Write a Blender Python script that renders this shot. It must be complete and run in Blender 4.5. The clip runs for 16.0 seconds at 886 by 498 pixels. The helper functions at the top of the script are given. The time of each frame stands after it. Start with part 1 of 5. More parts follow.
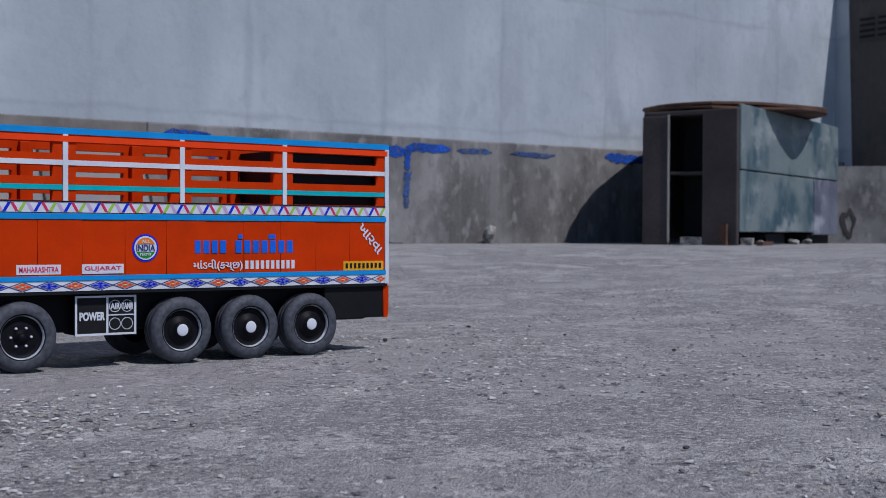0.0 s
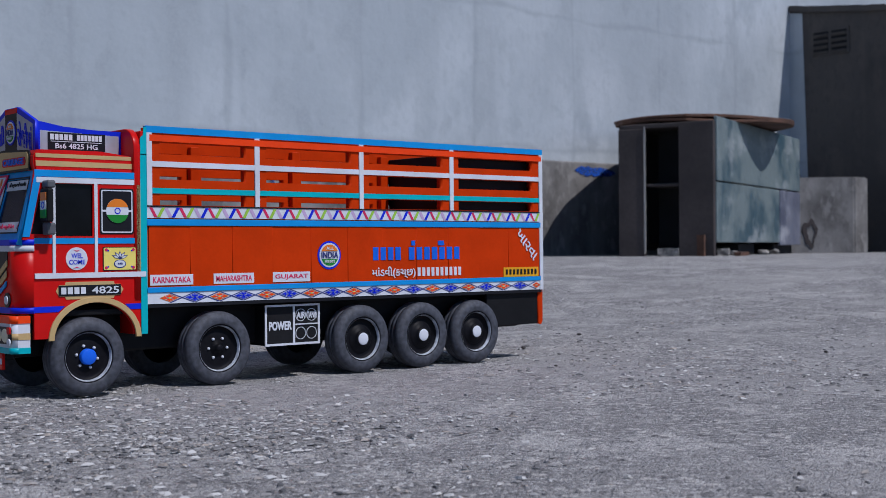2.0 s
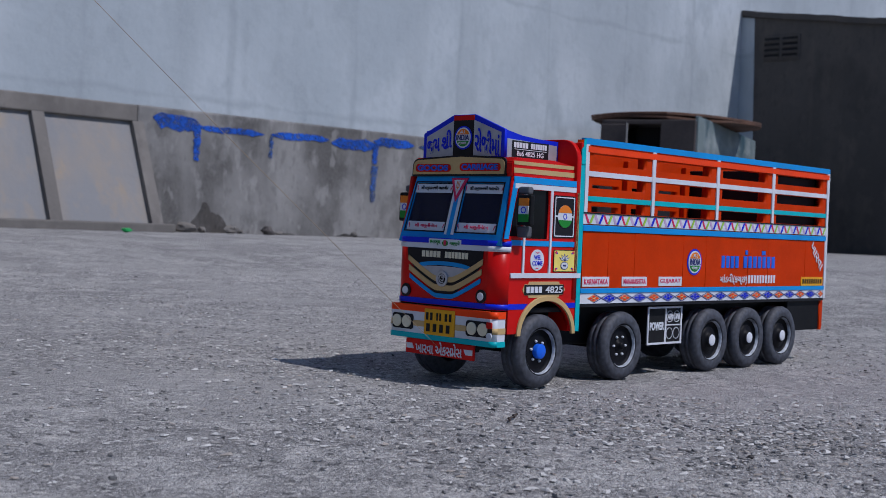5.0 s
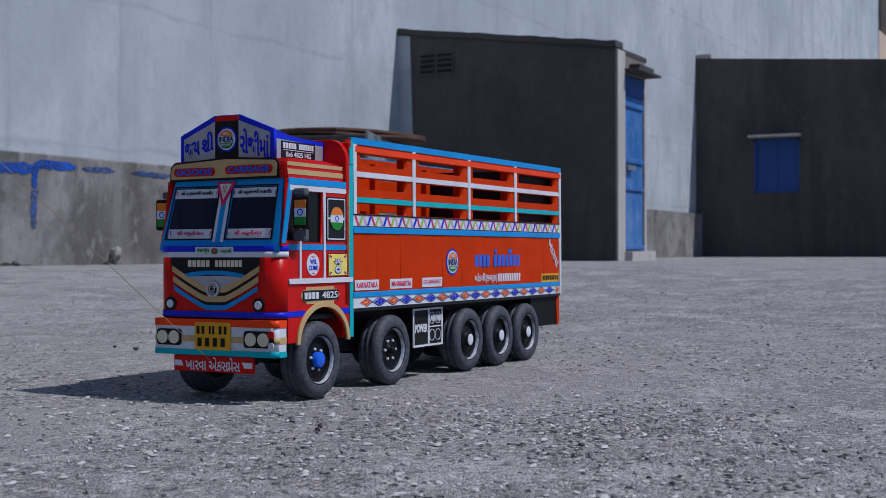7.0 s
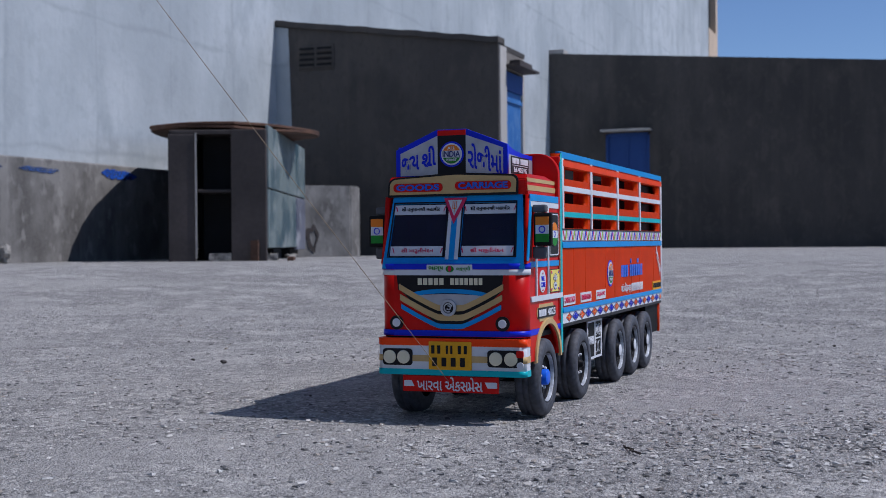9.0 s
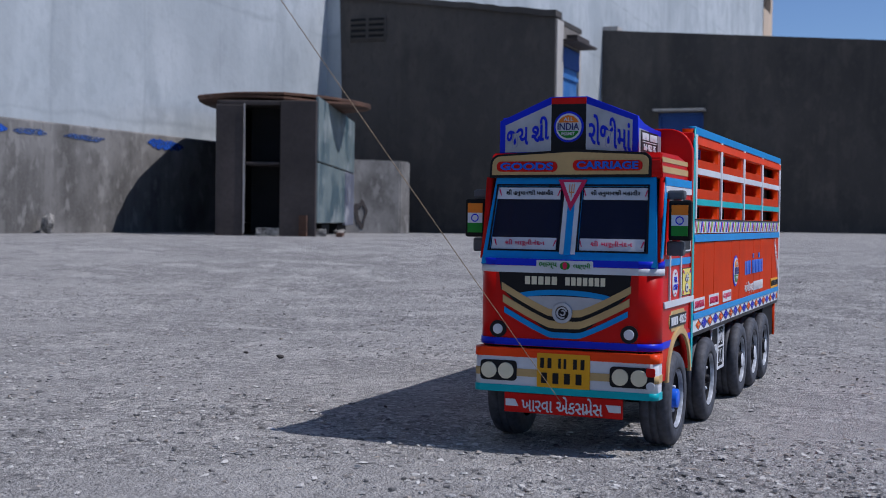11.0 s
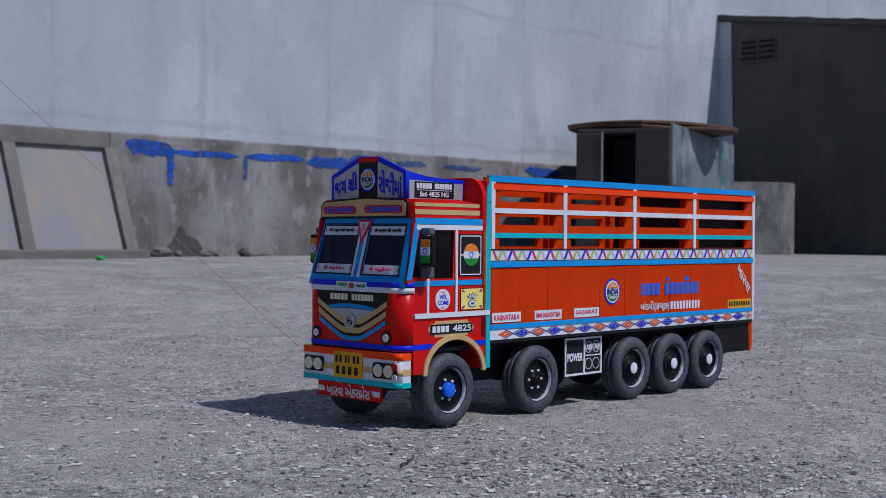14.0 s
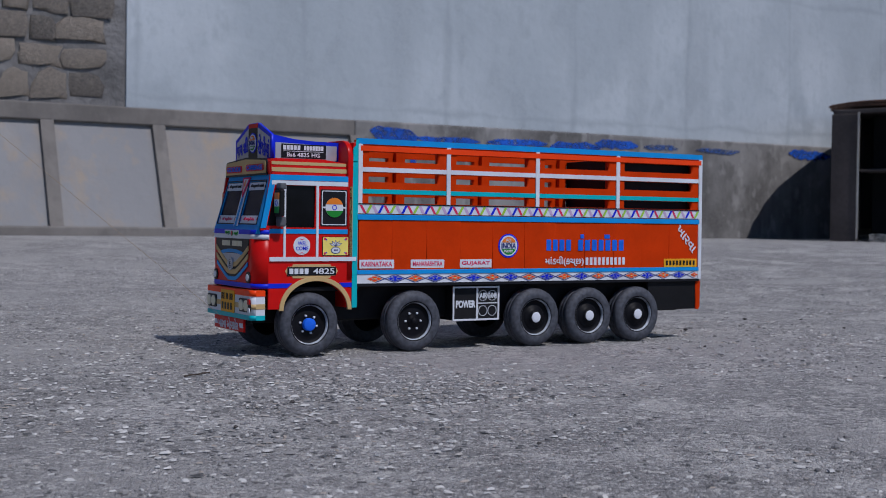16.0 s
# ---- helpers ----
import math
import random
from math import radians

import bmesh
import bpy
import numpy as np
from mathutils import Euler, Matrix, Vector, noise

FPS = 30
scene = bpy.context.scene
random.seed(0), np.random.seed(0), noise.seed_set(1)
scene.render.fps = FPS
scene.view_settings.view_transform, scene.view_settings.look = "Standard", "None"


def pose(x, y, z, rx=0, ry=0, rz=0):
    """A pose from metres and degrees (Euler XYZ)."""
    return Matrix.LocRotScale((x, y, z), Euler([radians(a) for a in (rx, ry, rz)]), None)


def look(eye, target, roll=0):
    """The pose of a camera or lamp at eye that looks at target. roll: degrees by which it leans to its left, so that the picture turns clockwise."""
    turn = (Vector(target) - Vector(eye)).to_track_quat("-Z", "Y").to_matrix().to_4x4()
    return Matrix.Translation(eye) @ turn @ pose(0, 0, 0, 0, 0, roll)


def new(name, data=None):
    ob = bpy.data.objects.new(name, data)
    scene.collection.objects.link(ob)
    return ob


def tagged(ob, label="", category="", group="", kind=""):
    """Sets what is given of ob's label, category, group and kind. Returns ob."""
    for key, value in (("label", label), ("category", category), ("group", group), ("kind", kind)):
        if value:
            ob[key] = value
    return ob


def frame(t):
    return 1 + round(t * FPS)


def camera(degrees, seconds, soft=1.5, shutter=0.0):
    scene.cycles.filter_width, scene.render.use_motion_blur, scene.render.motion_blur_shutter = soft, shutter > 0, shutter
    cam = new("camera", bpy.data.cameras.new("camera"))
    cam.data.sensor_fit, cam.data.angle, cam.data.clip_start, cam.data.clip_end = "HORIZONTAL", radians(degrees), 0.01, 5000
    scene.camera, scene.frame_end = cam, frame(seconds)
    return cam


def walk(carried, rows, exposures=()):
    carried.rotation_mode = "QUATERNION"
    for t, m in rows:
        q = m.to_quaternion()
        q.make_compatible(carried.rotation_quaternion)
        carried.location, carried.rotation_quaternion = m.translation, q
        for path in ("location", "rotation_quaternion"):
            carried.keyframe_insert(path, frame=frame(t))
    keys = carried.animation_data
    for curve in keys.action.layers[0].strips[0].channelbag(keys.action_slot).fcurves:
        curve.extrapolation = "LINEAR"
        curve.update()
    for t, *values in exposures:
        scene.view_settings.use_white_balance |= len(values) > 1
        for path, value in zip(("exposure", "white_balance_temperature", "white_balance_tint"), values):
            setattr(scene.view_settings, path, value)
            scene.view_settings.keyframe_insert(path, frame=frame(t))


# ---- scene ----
cam = camera(38.43, 16.0, soft=0.5)
cam.data.dof.use_dof, cam.data.dof.focus_distance, cam.data.dof.aperture_fstop = True, 1.62, 16.0
walk(cam, [
    (0, look((-0.4859, -1.7570, 0.1998), (0.7159, -0.1586, 0.1711), 0.23)),
    (0.5, look((-0.4962, -1.7855, 0.2036), (0.7292, -0.2050, 0.1847), -0.08)),
    (1, look((-0.6645, -1.7373, 0.2044), (0.5853, -0.1760, 0.1914), -0.10)),
    (1.5, look((-0.7413, -1.6530, 0.2019), (0.5248, -0.1049, 0.1840), 0.29)),
    (2, look((-0.7771, -1.4956, 0.1824), (0.5237, 0.0236, 0.1801), -0.46)),
    (2.5, look((-0.8226, -1.3206, 0.1745), (0.4730, 0.2030, 0.1764), -0.44)),
    (3, look((-0.8839, -1.2104, 0.1806), (0.4099, 0.3147, 0.1869), -0.40)),
    (3.5, look((-0.9760, -1.1174, 0.1996), (0.3212, 0.4048, 0.1995), -0.01)),
    (3.7, look((-1.0210, -1.1165, 0.2118), (0.2783, 0.4039, 0.2036), 0.20)),
    (5.8, look((-1.5311, -1.0048, 0.2129), (0.0730, 0.1894, 0.1868), 1.31)),
    (6, look((-1.5105, -0.9795, 0.1982), (0.1341, 0.1585, 0.1840), 0.41)),
    (6.5, look((-1.4395, -0.9315, 0.2057), (0.2744, 0.0992, 0.1955), 0.43)),
    (7, look((-1.4550, -0.9120, 0.1865), (0.3108, 0.0272, 0.1930), -0.12)),
    (7.5, look((-1.5361, -0.8478, 0.2406), (0.2806, -0.0115, 0.2325), 0.11)),
    (8, look((-1.6172, -0.7764, 0.2495), (0.2329, -0.0169, 0.2436), 0.23)),
    (8.5, look((-1.6531, -0.6032, 0.2253), (0.2188, 0.1010, 0.2255), -0.95)),
    (9, look((-1.6510, -0.4383, 0.2216), (0.2261, 0.2520, 0.2124), -0.47)),
    (9.5, look((-1.5740, -0.2780, 0.2141), (0.3096, 0.3943, 0.2072), -0.50)),
    (9.7, look((-1.5446, -0.2502, 0.2198), (0.3356, 0.4313, 0.2055), -0.18)),
    (11.8, look((-1.3582, -0.3547, 0.2448), (0.4477, 0.5043, 0.2117), 0.85)),
    (12, look((-1.3465, -0.4437, 0.2508), (0.4117, 0.5097, 0.2405), -0.36)),
    (12.5, look((-1.3807, -0.6550, 0.2605), (0.2512, 0.5012, 0.2488), -0.32)),
    (13, look((-1.3960, -0.8234, 0.2330), (0.1550, 0.4393, 0.2353), -0.65)),
    (13.5, look((-1.3530, -0.9882, 0.2492), (0.1422, 0.3399, 0.2341), 0.10)),
    (14, look((-1.3343, -1.1747, 0.2603), (0.1166, 0.2017, 0.2367), 0.55)),
    (14.5, look((-1.2158, -1.3629, 0.2913), (0.1319, 0.1145, 0.2579), 0.89)),
    (15, look((-1.0962, -1.5834, 0.2836), (0.0884, 0.0279, 0.2605), 0.47)),
    (15.5, look((-0.9889, -1.7371, 0.2257), (0.0557, -0.0316, 0.2158), 0.23)),
    (16, look((-0.9108, -1.8067, 0.2136), (0.1077, -0.0860, 0.1694), 0.77)),
], exposures=[(0.0, -0.14, 5900, 16), (2.5, 0.0, 5900, 16), (3.6, -0.07, 5900, 16), (6.0, -0.08, 5900, 16), (8.0, -0.01, 5900, 16), (9.0, 0.13, 5900, 16), (12.5, 0.14, 5950, 16), (13.2, -0.06, 5950, 16), (14.5, -0.02, 5950, 16), (15.2, -0.12, 5950, 16), (16.0, -0.2, 5950, 16)])

# ---- light ----
SUN_FROM = Vector((0.17, -0.72, 1.0)).normalized()
sun = new("sun", bpy.data.lights.new("sun", "SUN"))
sun.data.energy, sun.data.angle, sun.data.color = 3.1, radians(0.55), (1.0, 0.96, 0.9)
sun.matrix_world = look((0, 0, 20), Vector((0, 0, 20)) - SUN_FROM)
world = bpy.data.worlds.new("sky")
scene.world = world
world.use_nodes = True
sky = world.node_tree.nodes.new("ShaderNodeTexSky")
sky.sky_type, sky.sun_disc = "NISHITA", False
sky.sun_elevation = math.asin(SUN_FROM.z)
sky.sun_rotation = math.atan2(SUN_FROM.x, SUN_FROM.y)
sky.air_density, sky.dust_density, sky.ozone_density = 0.75, 0.0, 5.0
bg = world.node_tree.nodes["Background"]
bg.inputs["Strength"].default_value = 0.084
world.node_tree.links.new(sky.outputs[0], bg.inputs[0])


# ---- materials ----
def material(name, colour, rough=0.6, metal=0.0, spread=0.12, size=8.0, fine=90.0, bump=0.1, relief=0.001, other=None, spec=0.5):
    """A surface with stains at one scale, grain at another, and fine relief. other: a second colour for the stains."""
    m = bpy.data.materials.new(name)
    m.use_nodes = True
    n, k = m.node_tree.nodes, m.node_tree.links.new
    b = n["Principled BSDF"]
    b.inputs["Roughness"].default_value, b.inputs["Metallic"].default_value = rough, metal
    b.inputs["Specular IOR Level"].default_value = spec
    tex = n.new("ShaderNodeTexCoord")
    big, small = n.new("ShaderNodeTexNoise"), n.new("ShaderNodeTexNoise")
    big.inputs["Scale"].default_value, big.inputs["Detail"].default_value = size, 6
    small.inputs["Scale"].default_value, small.inputs["Detail"].default_value = fine, 4
    for t in (big, small):
        k(tex.outputs["Object"], t.inputs["Vector"])
    mix = n.new("ShaderNodeMix")
    mix.data_type = "RGBA"
    dark = other or tuple(v * (1 - 2 * spread) for v in colour)
    light = colour if other else tuple(min(1, v * (1 + spread)) for v in colour)
    mix.inputs[6].default_value, mix.inputs[7].default_value = (*dark, 1), (*light, 1)
    ramp = n.new("ShaderNodeMapRange")
    ramp.inputs["From Min"].default_value, ramp.inputs["From Max"].default_value = 0.32, 0.66
    k(big.outputs["Fac"], ramp.inputs["Value"])
    k(ramp.outputs[0], mix.inputs[0])
    grain = n.new("ShaderNodeMix")
    grain.data_type, grain.blend_type = "RGBA", "OVERLAY"
    grain.inputs[0].default_value = min(1, spread * 1.5)
    k(mix.outputs[2], grain.inputs[6])
    k(small.outputs["Fac"], grain.inputs[7])
    k(grain.outputs[2], b.inputs["Base Color"])
    if bump:
        bp = n.new("ShaderNodeBump")
        bp.inputs["Strength"].default_value, bp.inputs["Distance"].default_value = bump, relief
        k(small.outputs["Fac"], bp.inputs["Height"])
        k(bp.outputs[0], b.inputs["Normal"])
    return m


def paint(name, colour, rough=0.32, spread=0.05):
    return material(name, colour, rough, spread=spread, size=22, fine=260, bump=0.12, relief=0.0004, spec=0.14)


RED = paint("red_paint", (0.55, 0.006, 0.004), 0.32)
ORANGE = material("orange_red_paint", (0.53, 0.036, 0.0005), 0.5, spread=0.06, size=22, fine=260, bump=0.12, relief=0.0004, spec=0.05)
BRIGHT = paint("bright_orange_paint", (0.82, 0.055, 0.004), 0.36)
WHITE = paint("white_paint", (0.62, 0.64, 0.68), 0.4)
SKYBLUE = paint("sky_blue_paint", (0.014, 0.26, 0.62), 0.35)
BLUE = paint("deep_blue_paint", (0.010, 0.025, 0.56), 0.35)
TEAL = paint("teal_paint", (0.01, 0.40, 0.45), 0.35)
CREAM = paint("tan_paint", (0.52, 0.36, 0.16), 0.4)
BLACK = paint("black_paint", (0.012, 0.012, 0.015), 0.35)
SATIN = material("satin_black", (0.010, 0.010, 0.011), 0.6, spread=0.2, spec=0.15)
YELLOW = paint("yellow_plate", (0.74, 0.36, 0.015), 0.4)
SILVER = material("brushed_silver_film", (0.42, 0.43, 0.47), 0.35, 0.35, spread=0.08, size=30)
STEEL = material("worn_steel", (0.45, 0.47, 0.52), 0.42, 0.8, spread=0.1, size=40)
LAMP = paint("cream_lamp", (0.72, 0.66, 0.48), 0.25)
GREEN = paint("green_paint", (0.02, 0.22, 0.03), 0.4)
SAFFRON = paint("saffron_paint", (0.72, 0.20, 0.02), 0.4)
LIME = paint("lime_paint", (0.30, 0.52, 0.06), 0.4)
PINK = paint("crimson_paint", (0.60, 0.03, 0.10), 0.4)
LILAC = paint("lilac_paint", (0.50, 0.36, 0.55), 0.4)
LEMON = paint("lemon_sticker", (0.80, 0.66, 0.15), 0.35)
RUBBER = material("tyre_rubber", (0.054, 0.058, 0.072), 0.68, spread=0.22, size=140, fine=200, bump=0.3, relief=0.0006)
BRACKET = paint("grey_bracket", (0.10, 0.105, 0.115), 0.5)
NAVY = paint("navy_ink", (0.04, 0.05, 0.18))
STRING = material("cotton_string", (0.30, 0.22, 0.14), 0.8)


def glass_dark():
    m = bpy.data.materials.new("tinted_window_film")
    m.use_nodes = True
    n, k = m.node_tree.nodes, m.node_tree.links.new
    b = n["Principled BSDF"]
    b.inputs["Base Color"].default_value = (0.015, 0.018, 0.040, 1)
    b.inputs["Roughness"].default_value = 0.08
    b.inputs["Specular IOR Level"].default_value = 0.1
    b.inputs["Alpha"].default_value = 0.9
    return m


FILM = glass_dark()
# Opaque near-black pane: the cab's dark inside is put into its colour.
SIDEGLASS = material("side_glass_dark_inside", (0.004, 0.004, 0.006), 0.12, spread=0.3, size=14, fine=90, bump=0.0, spec=0.1)


def ground_material():
    """Worn asphalt and cement screed: pale chips and dark grit, with lighter cement worn through in patches."""
    m = bpy.data.materials.new("worn_gritty_screed")
    m.use_nodes = True
    n, k = m.node_tree.nodes, m.node_tree.links.new
    b = n["Principled BSDF"]
    b.inputs["Roughness"].default_value = 0.85
    b.inputs["Specular IOR Level"].default_value = 0.35
    geo = n.new("ShaderNodeNewGeometry")

    def noise_at(scale, detail=5, rough=0.55):
        t = n.new("ShaderNodeTexNoise")
        t.inputs["Scale"].default_value, t.inputs["Detail"].default_value, t.inputs["Roughness"].default_value = scale, detail, rough
        k(geo.outputs["Position"], t.inputs["Vector"])
        return t.outputs["Fac"]

    def mapped(v, a, z, lo=0.0, hi=1.0):
        t = n.new("ShaderNodeMapRange")
        for key, val in (("From Min", a), ("From Max", z), ("To Min", lo), ("To Max", hi)):
            t.inputs[key].default_value = val
        k(v, t.inputs["Value"])
        return t.outputs[0]

    def blended(f, c1, c2):
        t = n.new("ShaderNodeMix")
        t.data_type = "RGBA"
        k(f, t.inputs[0])
        for slot, c in ((6, c1), (7, c2)):
            if isinstance(c, tuple):
                t.inputs[slot].default_value = (*c, 1)
            else:
                k(c, t.inputs[slot])
        return t.outputs[2]

    def cells(scale):
        t = n.new("ShaderNodeTexVoronoi")
        t.inputs["Scale"].default_value = scale
        k(geo.outputs["Position"], t.inputs["Vector"])
        s = n.new("ShaderNodeSeparateColor")
        k(t.outputs["Color"], s.inputs[0])
        return t.outputs["Distance"], s.outputs[0]

    v1 = cells(120)[1]
    d2, v2 = cells(260)
    d3, v3 = cells(560)
    patch = mapped(noise_at(1.3, 8, 0.66), 0.40, 0.60)
    worn = mapped(noise_at(6, 9, 0.72), 0.50, 0.57)
    base = blended(patch, (0.285, 0.275, 0.267), (0.452, 0.438, 0.424))
    split = n.new("ShaderNodeSeparateXYZ")
    k(geo.outputs["Position"], split.inputs[0])
    wander = n.new("ShaderNodeMath")
    wander.operation = "MULTIPLY_ADD"
    k(noise_at(0.9, 7, 0.65), wander.inputs[0])
    wander.inputs[1].default_value = 4.0
    k(split.outputs["X"], wander.inputs[2])
    base = blended(mapped(wander.outputs[0], 2.4, 3.6, 0, 0.6), base, (0.219, 0.211, 0.207))
    base = blended(mapped(noise_at(0.75, 9, 0.7), 0.44, 0.56, 0, 0.34), base, (0.200, 0.193, 0.189))
    base = blended(worn, base, (0.500, 0.482, 0.462))
    base = blended(mapped(noise_at(4.2, 8, 0.7), 0.52, 0.60, 0, 0.45), base, (0.234, 0.227, 0.222))
    base = blended(mapped(noise_at(13, 9, 0.75), 0.51, 0.57, 0, 0.5), base, (0.240, 0.232, 0.228))
    base = blended(mapped(noise_at(42, 7, 0.75), 0.54, 0.60, 0, 0.5), base, (0.193, 0.188, 0.187))
    base = blended(mapped(noise_at(75, 6, 0.75), 0.56, 0.62, 0, 0.4), base, (0.556, 0.542, 0.521))
    base = blended(mapped(v3, 0.0, 0.22, 0.48, 0.0), base, (0.09, 0.088, 0.087))
    base = blended(mapped(v3, 0.82, 0.87, 0.0, 0.7), base, (0.55, 0.535, 0.51))
    base = blended(mapped(v2, 0.0, 0.2, 0.52, 0.0), base, (0.075, 0.074, 0.074))
    base = blended(mapped(v2, 0.90, 0.93, 0.0, 0.85), base, (0.60, 0.58, 0.555))
    base = blended(mapped(v1, 0.0, 0.10, 0.7, 0.0), base, (0.08, 0.079, 0.081))
    base = blended(mapped(v1, 0.935, 0.95, 0.0, 0.75), base, (0.60, 0.575, 0.54))
    screed = blended(mapped(noise_at(30, 8, 0.7), 0.35, 0.65), (0.345, 0.332, 0.320), (0.462, 0.446, 0.430))
    screed = blended(mapped(noise_at(140, 6, 0.7), 0.56, 0.66, 0, 0.5), screed, (0.23, 0.223, 0.217))
    base = blended(mapped(noise_at(2.1, 9, 0.68), 0.52, 0.58, 0, 0.66), base, screed)
    k(base, b.inputs["Base Color"])
    high = n.new("ShaderNodeMath")
    high.operation = "ADD"
    grit = n.new("ShaderNodeMath")
    k(mapped(d2, 0.0, 0.6, 0.7, 0.0), grit.inputs[0])
    k(mapped(d3, 0.0, 0.6, 0.4, 0.0), grit.inputs[1])
    k(grit.outputs[0], high.inputs[0])
    rough_up = n.new("ShaderNodeMath")
    k(mapped(noise_at(38, 7, 0.7), 0, 1, 0, 3.0), rough_up.inputs[0])
    k(mapped(noise_at(10, 6, 0.6), 0, 1, 0, 6.0), rough_up.inputs[1])
    k(rough_up.outputs[0], high.inputs[1])
    bp = n.new("ShaderNodeBump")
    bp.inputs["Strength"].default_value, bp.inputs["Distance"].default_value = 0.8, 0.005
    k(high.outputs[0], bp.inputs["Height"])
    k(bp.outputs[0], b.inputs["Normal"])
    return m


def wall_material(name, clean, stained, streak, rough=0.9, streaks=0.45, scale=0.7, seam=0.0):
    """Plaster: broad stains, runs drawn down the wall by rain, fine grain."""
    m = bpy.data.materials.new(name)
    m.use_nodes = True
    n, k = m.node_tree.nodes, m.node_tree.links.new
    b = n["Principled BSDF"]
    b.inputs["Roughness"].default_value = rough
    b.inputs["Specular IOR Level"].default_value = 0.25
    geo = n.new("ShaderNodeNewGeometry")

    def noise_on(scale, stretch=(1, 1, 1), detail=6):
        mp = n.new("ShaderNodeMapping")
        mp.inputs["Scale"].default_value = stretch
        k(geo.outputs["Position"], mp.inputs["Vector"])
        t = n.new("ShaderNodeTexNoise")
        t.inputs["Scale"].default_value, t.inputs["Detail"].default_value = scale, detail
        k(mp.outputs[0], t.inputs["Vector"])
        return t.outputs["Fac"]

    def mixed(f, lo, hi, c1, c2, most=1.0):
        r = n.new("ShaderNodeMapRange")
        r.inputs["From Min"].default_value, r.inputs["From Max"].default_value, r.inputs["To Max"].default_value = lo, hi, most
        k(f, r.inputs["Value"])
        t = n.new("ShaderNodeMix")
        t.data_type = "RGBA"
        k(r.outputs[0], t.inputs[0])
        for slot, c in ((6, c1), (7, c2)):
            if isinstance(c, tuple):
                t.inputs[slot].default_value = (*c, 1)
            else:
                k(c, t.inputs[slot])
        return t.outputs[2]

    c = mixed(noise_on(scale, (1, 1, 0.8), 10), 0.40, 0.60, clean, stained)
    c = mixed(noise_on(scale * 3.1, (1, 1, 0.7), 10), 0.54, 0.62, c, stained, 0.7)
    c = mixed(noise_on(scale * 6.3, (1, 1, 0.5), 10), 0.58, 0.66, c, streak, streaks * 0.8)
    c = mixed(noise_on(3.2, (1, 1, 0.16)), 0.5, 0.74, c, streak, streaks)
    c = mixed(noise_on(5.0, (1, 1, 0.6), 8), 0.55, 0.8, c, streak, streaks * 0.7)
    c = mixed(noise_on(9.0, (1, 1, 0.035), 4), 0.60, 0.72, c, streak, streaks * 0.35)
    c = mixed(noise_on(24, (1, 1, 0.5), 8), 0.56, 0.64, c, stained, 0.35)
    c = mixed(noise_on(11, (1, 1, 0.8), 9), 0.57, 0.65, c, streak, streaks * 0.4)
    c = mixed(noise_on(60), 0.35, 0.75, c, tuple(v * 0.86 for v in clean), 0.35)
    if seam:  # faint dirty joints between the plaster's day sections, about a metre apart
        split = n.new("ShaderNodeSeparateXYZ")
        k(geo.outputs["Position"], split.inputs[0])

        def sums(kind, p, q, r=None):
            t = n.new("ShaderNodeMath")
            t.operation = kind
            for slot, v in enumerate((p, q, r)):
                if v is not None and isinstance(v, float):
                    t.inputs[slot].default_value = v
                elif v is not None:
                    k(v, t.inputs[slot])
            return t.outputs[0]

        for axis, first, wander in (("X", 0.22, 0.10), ("Z", 0.90, 0.16)):
            along = sums("ADD", split.outputs[axis], sums("MULTIPLY", noise_on(1.6, (1, 1, 1), 8), wander))
            along = sums("SUBTRACT", along, first + wander * 0.5)
            gap = sums("PINGPONG", along, 0.5)
            c = mixed(sums("ADD", gap, sums("MULTIPLY", noise_on(2.3, (1, 1, 1), 5), 0.10)), 0.075, 0.045, c, streak, seam)
    k(c, b.inputs["Base Color"])
    bp = n.new("ShaderNodeBump")
    bp.inputs["Strength"].default_value, bp.inputs["Distance"].default_value = 0.5, 0.008
    k(noise_on(14, (1, 1, 1), 8), bp.inputs["Height"])
    k(bp.outputs[0], b.inputs["Normal"])
    return m


GROUND = ground_material()
PLASTER = wall_material("weathered_white_limewash", (0.475, 0.515, 0.538), (0.350, 0.390, 0.415), (0.26, 0.29, 0.31), streaks=0.46, seam=0.4)
CONCRETE = wall_material("stained_grey_cement", (0.235, 0.227, 0.216), (0.098, 0.093, 0.088), (0.33, 0.32, 0.305), streaks=0.62, scale=2.1)
SMOOTH = wall_material("smooth_grey_plaster", (0.275, 0.272, 0.268), (0.225, 0.224, 0.226), (0.40, 0.28, 0.15), streaks=0.46)
FRAME = wall_material("dull_cement_frame", (0.205, 0.188, 0.168), (0.135, 0.124, 0.113), (0.25, 0.23, 0.21), streaks=0.4, scale=1.6)
DARKWALL = wall_material("dark_stained_plaster", (0.087, 0.079, 0.073), (0.054, 0.051, 0.049), (0.138, 0.119, 0.101), streaks=0.42, scale=0.6)
PALE = wall_material("pale_plaster_edge", (0.48, 0.46, 0.43), (0.38, 0.36, 0.34), (0.3, 0.28, 0.26))
DAMP = wall_material("damp_broken_render", (0.075, 0.068, 0.062), (0.035, 0.033, 0.031), (0.16, 0.15, 0.14), streaks=0.6, scale=4.0)
CREAMWALL = wall_material("cream_wall", (0.60, 0.47, 0.35), (0.52, 0.41, 0.31), (0.42, 0.34, 0.27))
# The door's pale streaks are mottled reflections put into its blue paint.
BLUEDOOR = wall_material("blue_door_pale_reflections", (0.05, 0.17, 0.42), (0.035, 0.13, 0.36), (0.22, 0.36, 0.56), rough=0.4, streaks=0.6, scale=2.6)
SHUTTER = wall_material("blue_shutter", (0.02, 0.06, 0.22), (0.025, 0.07, 0.24), (0.03, 0.08, 0.25), rough=0.6)
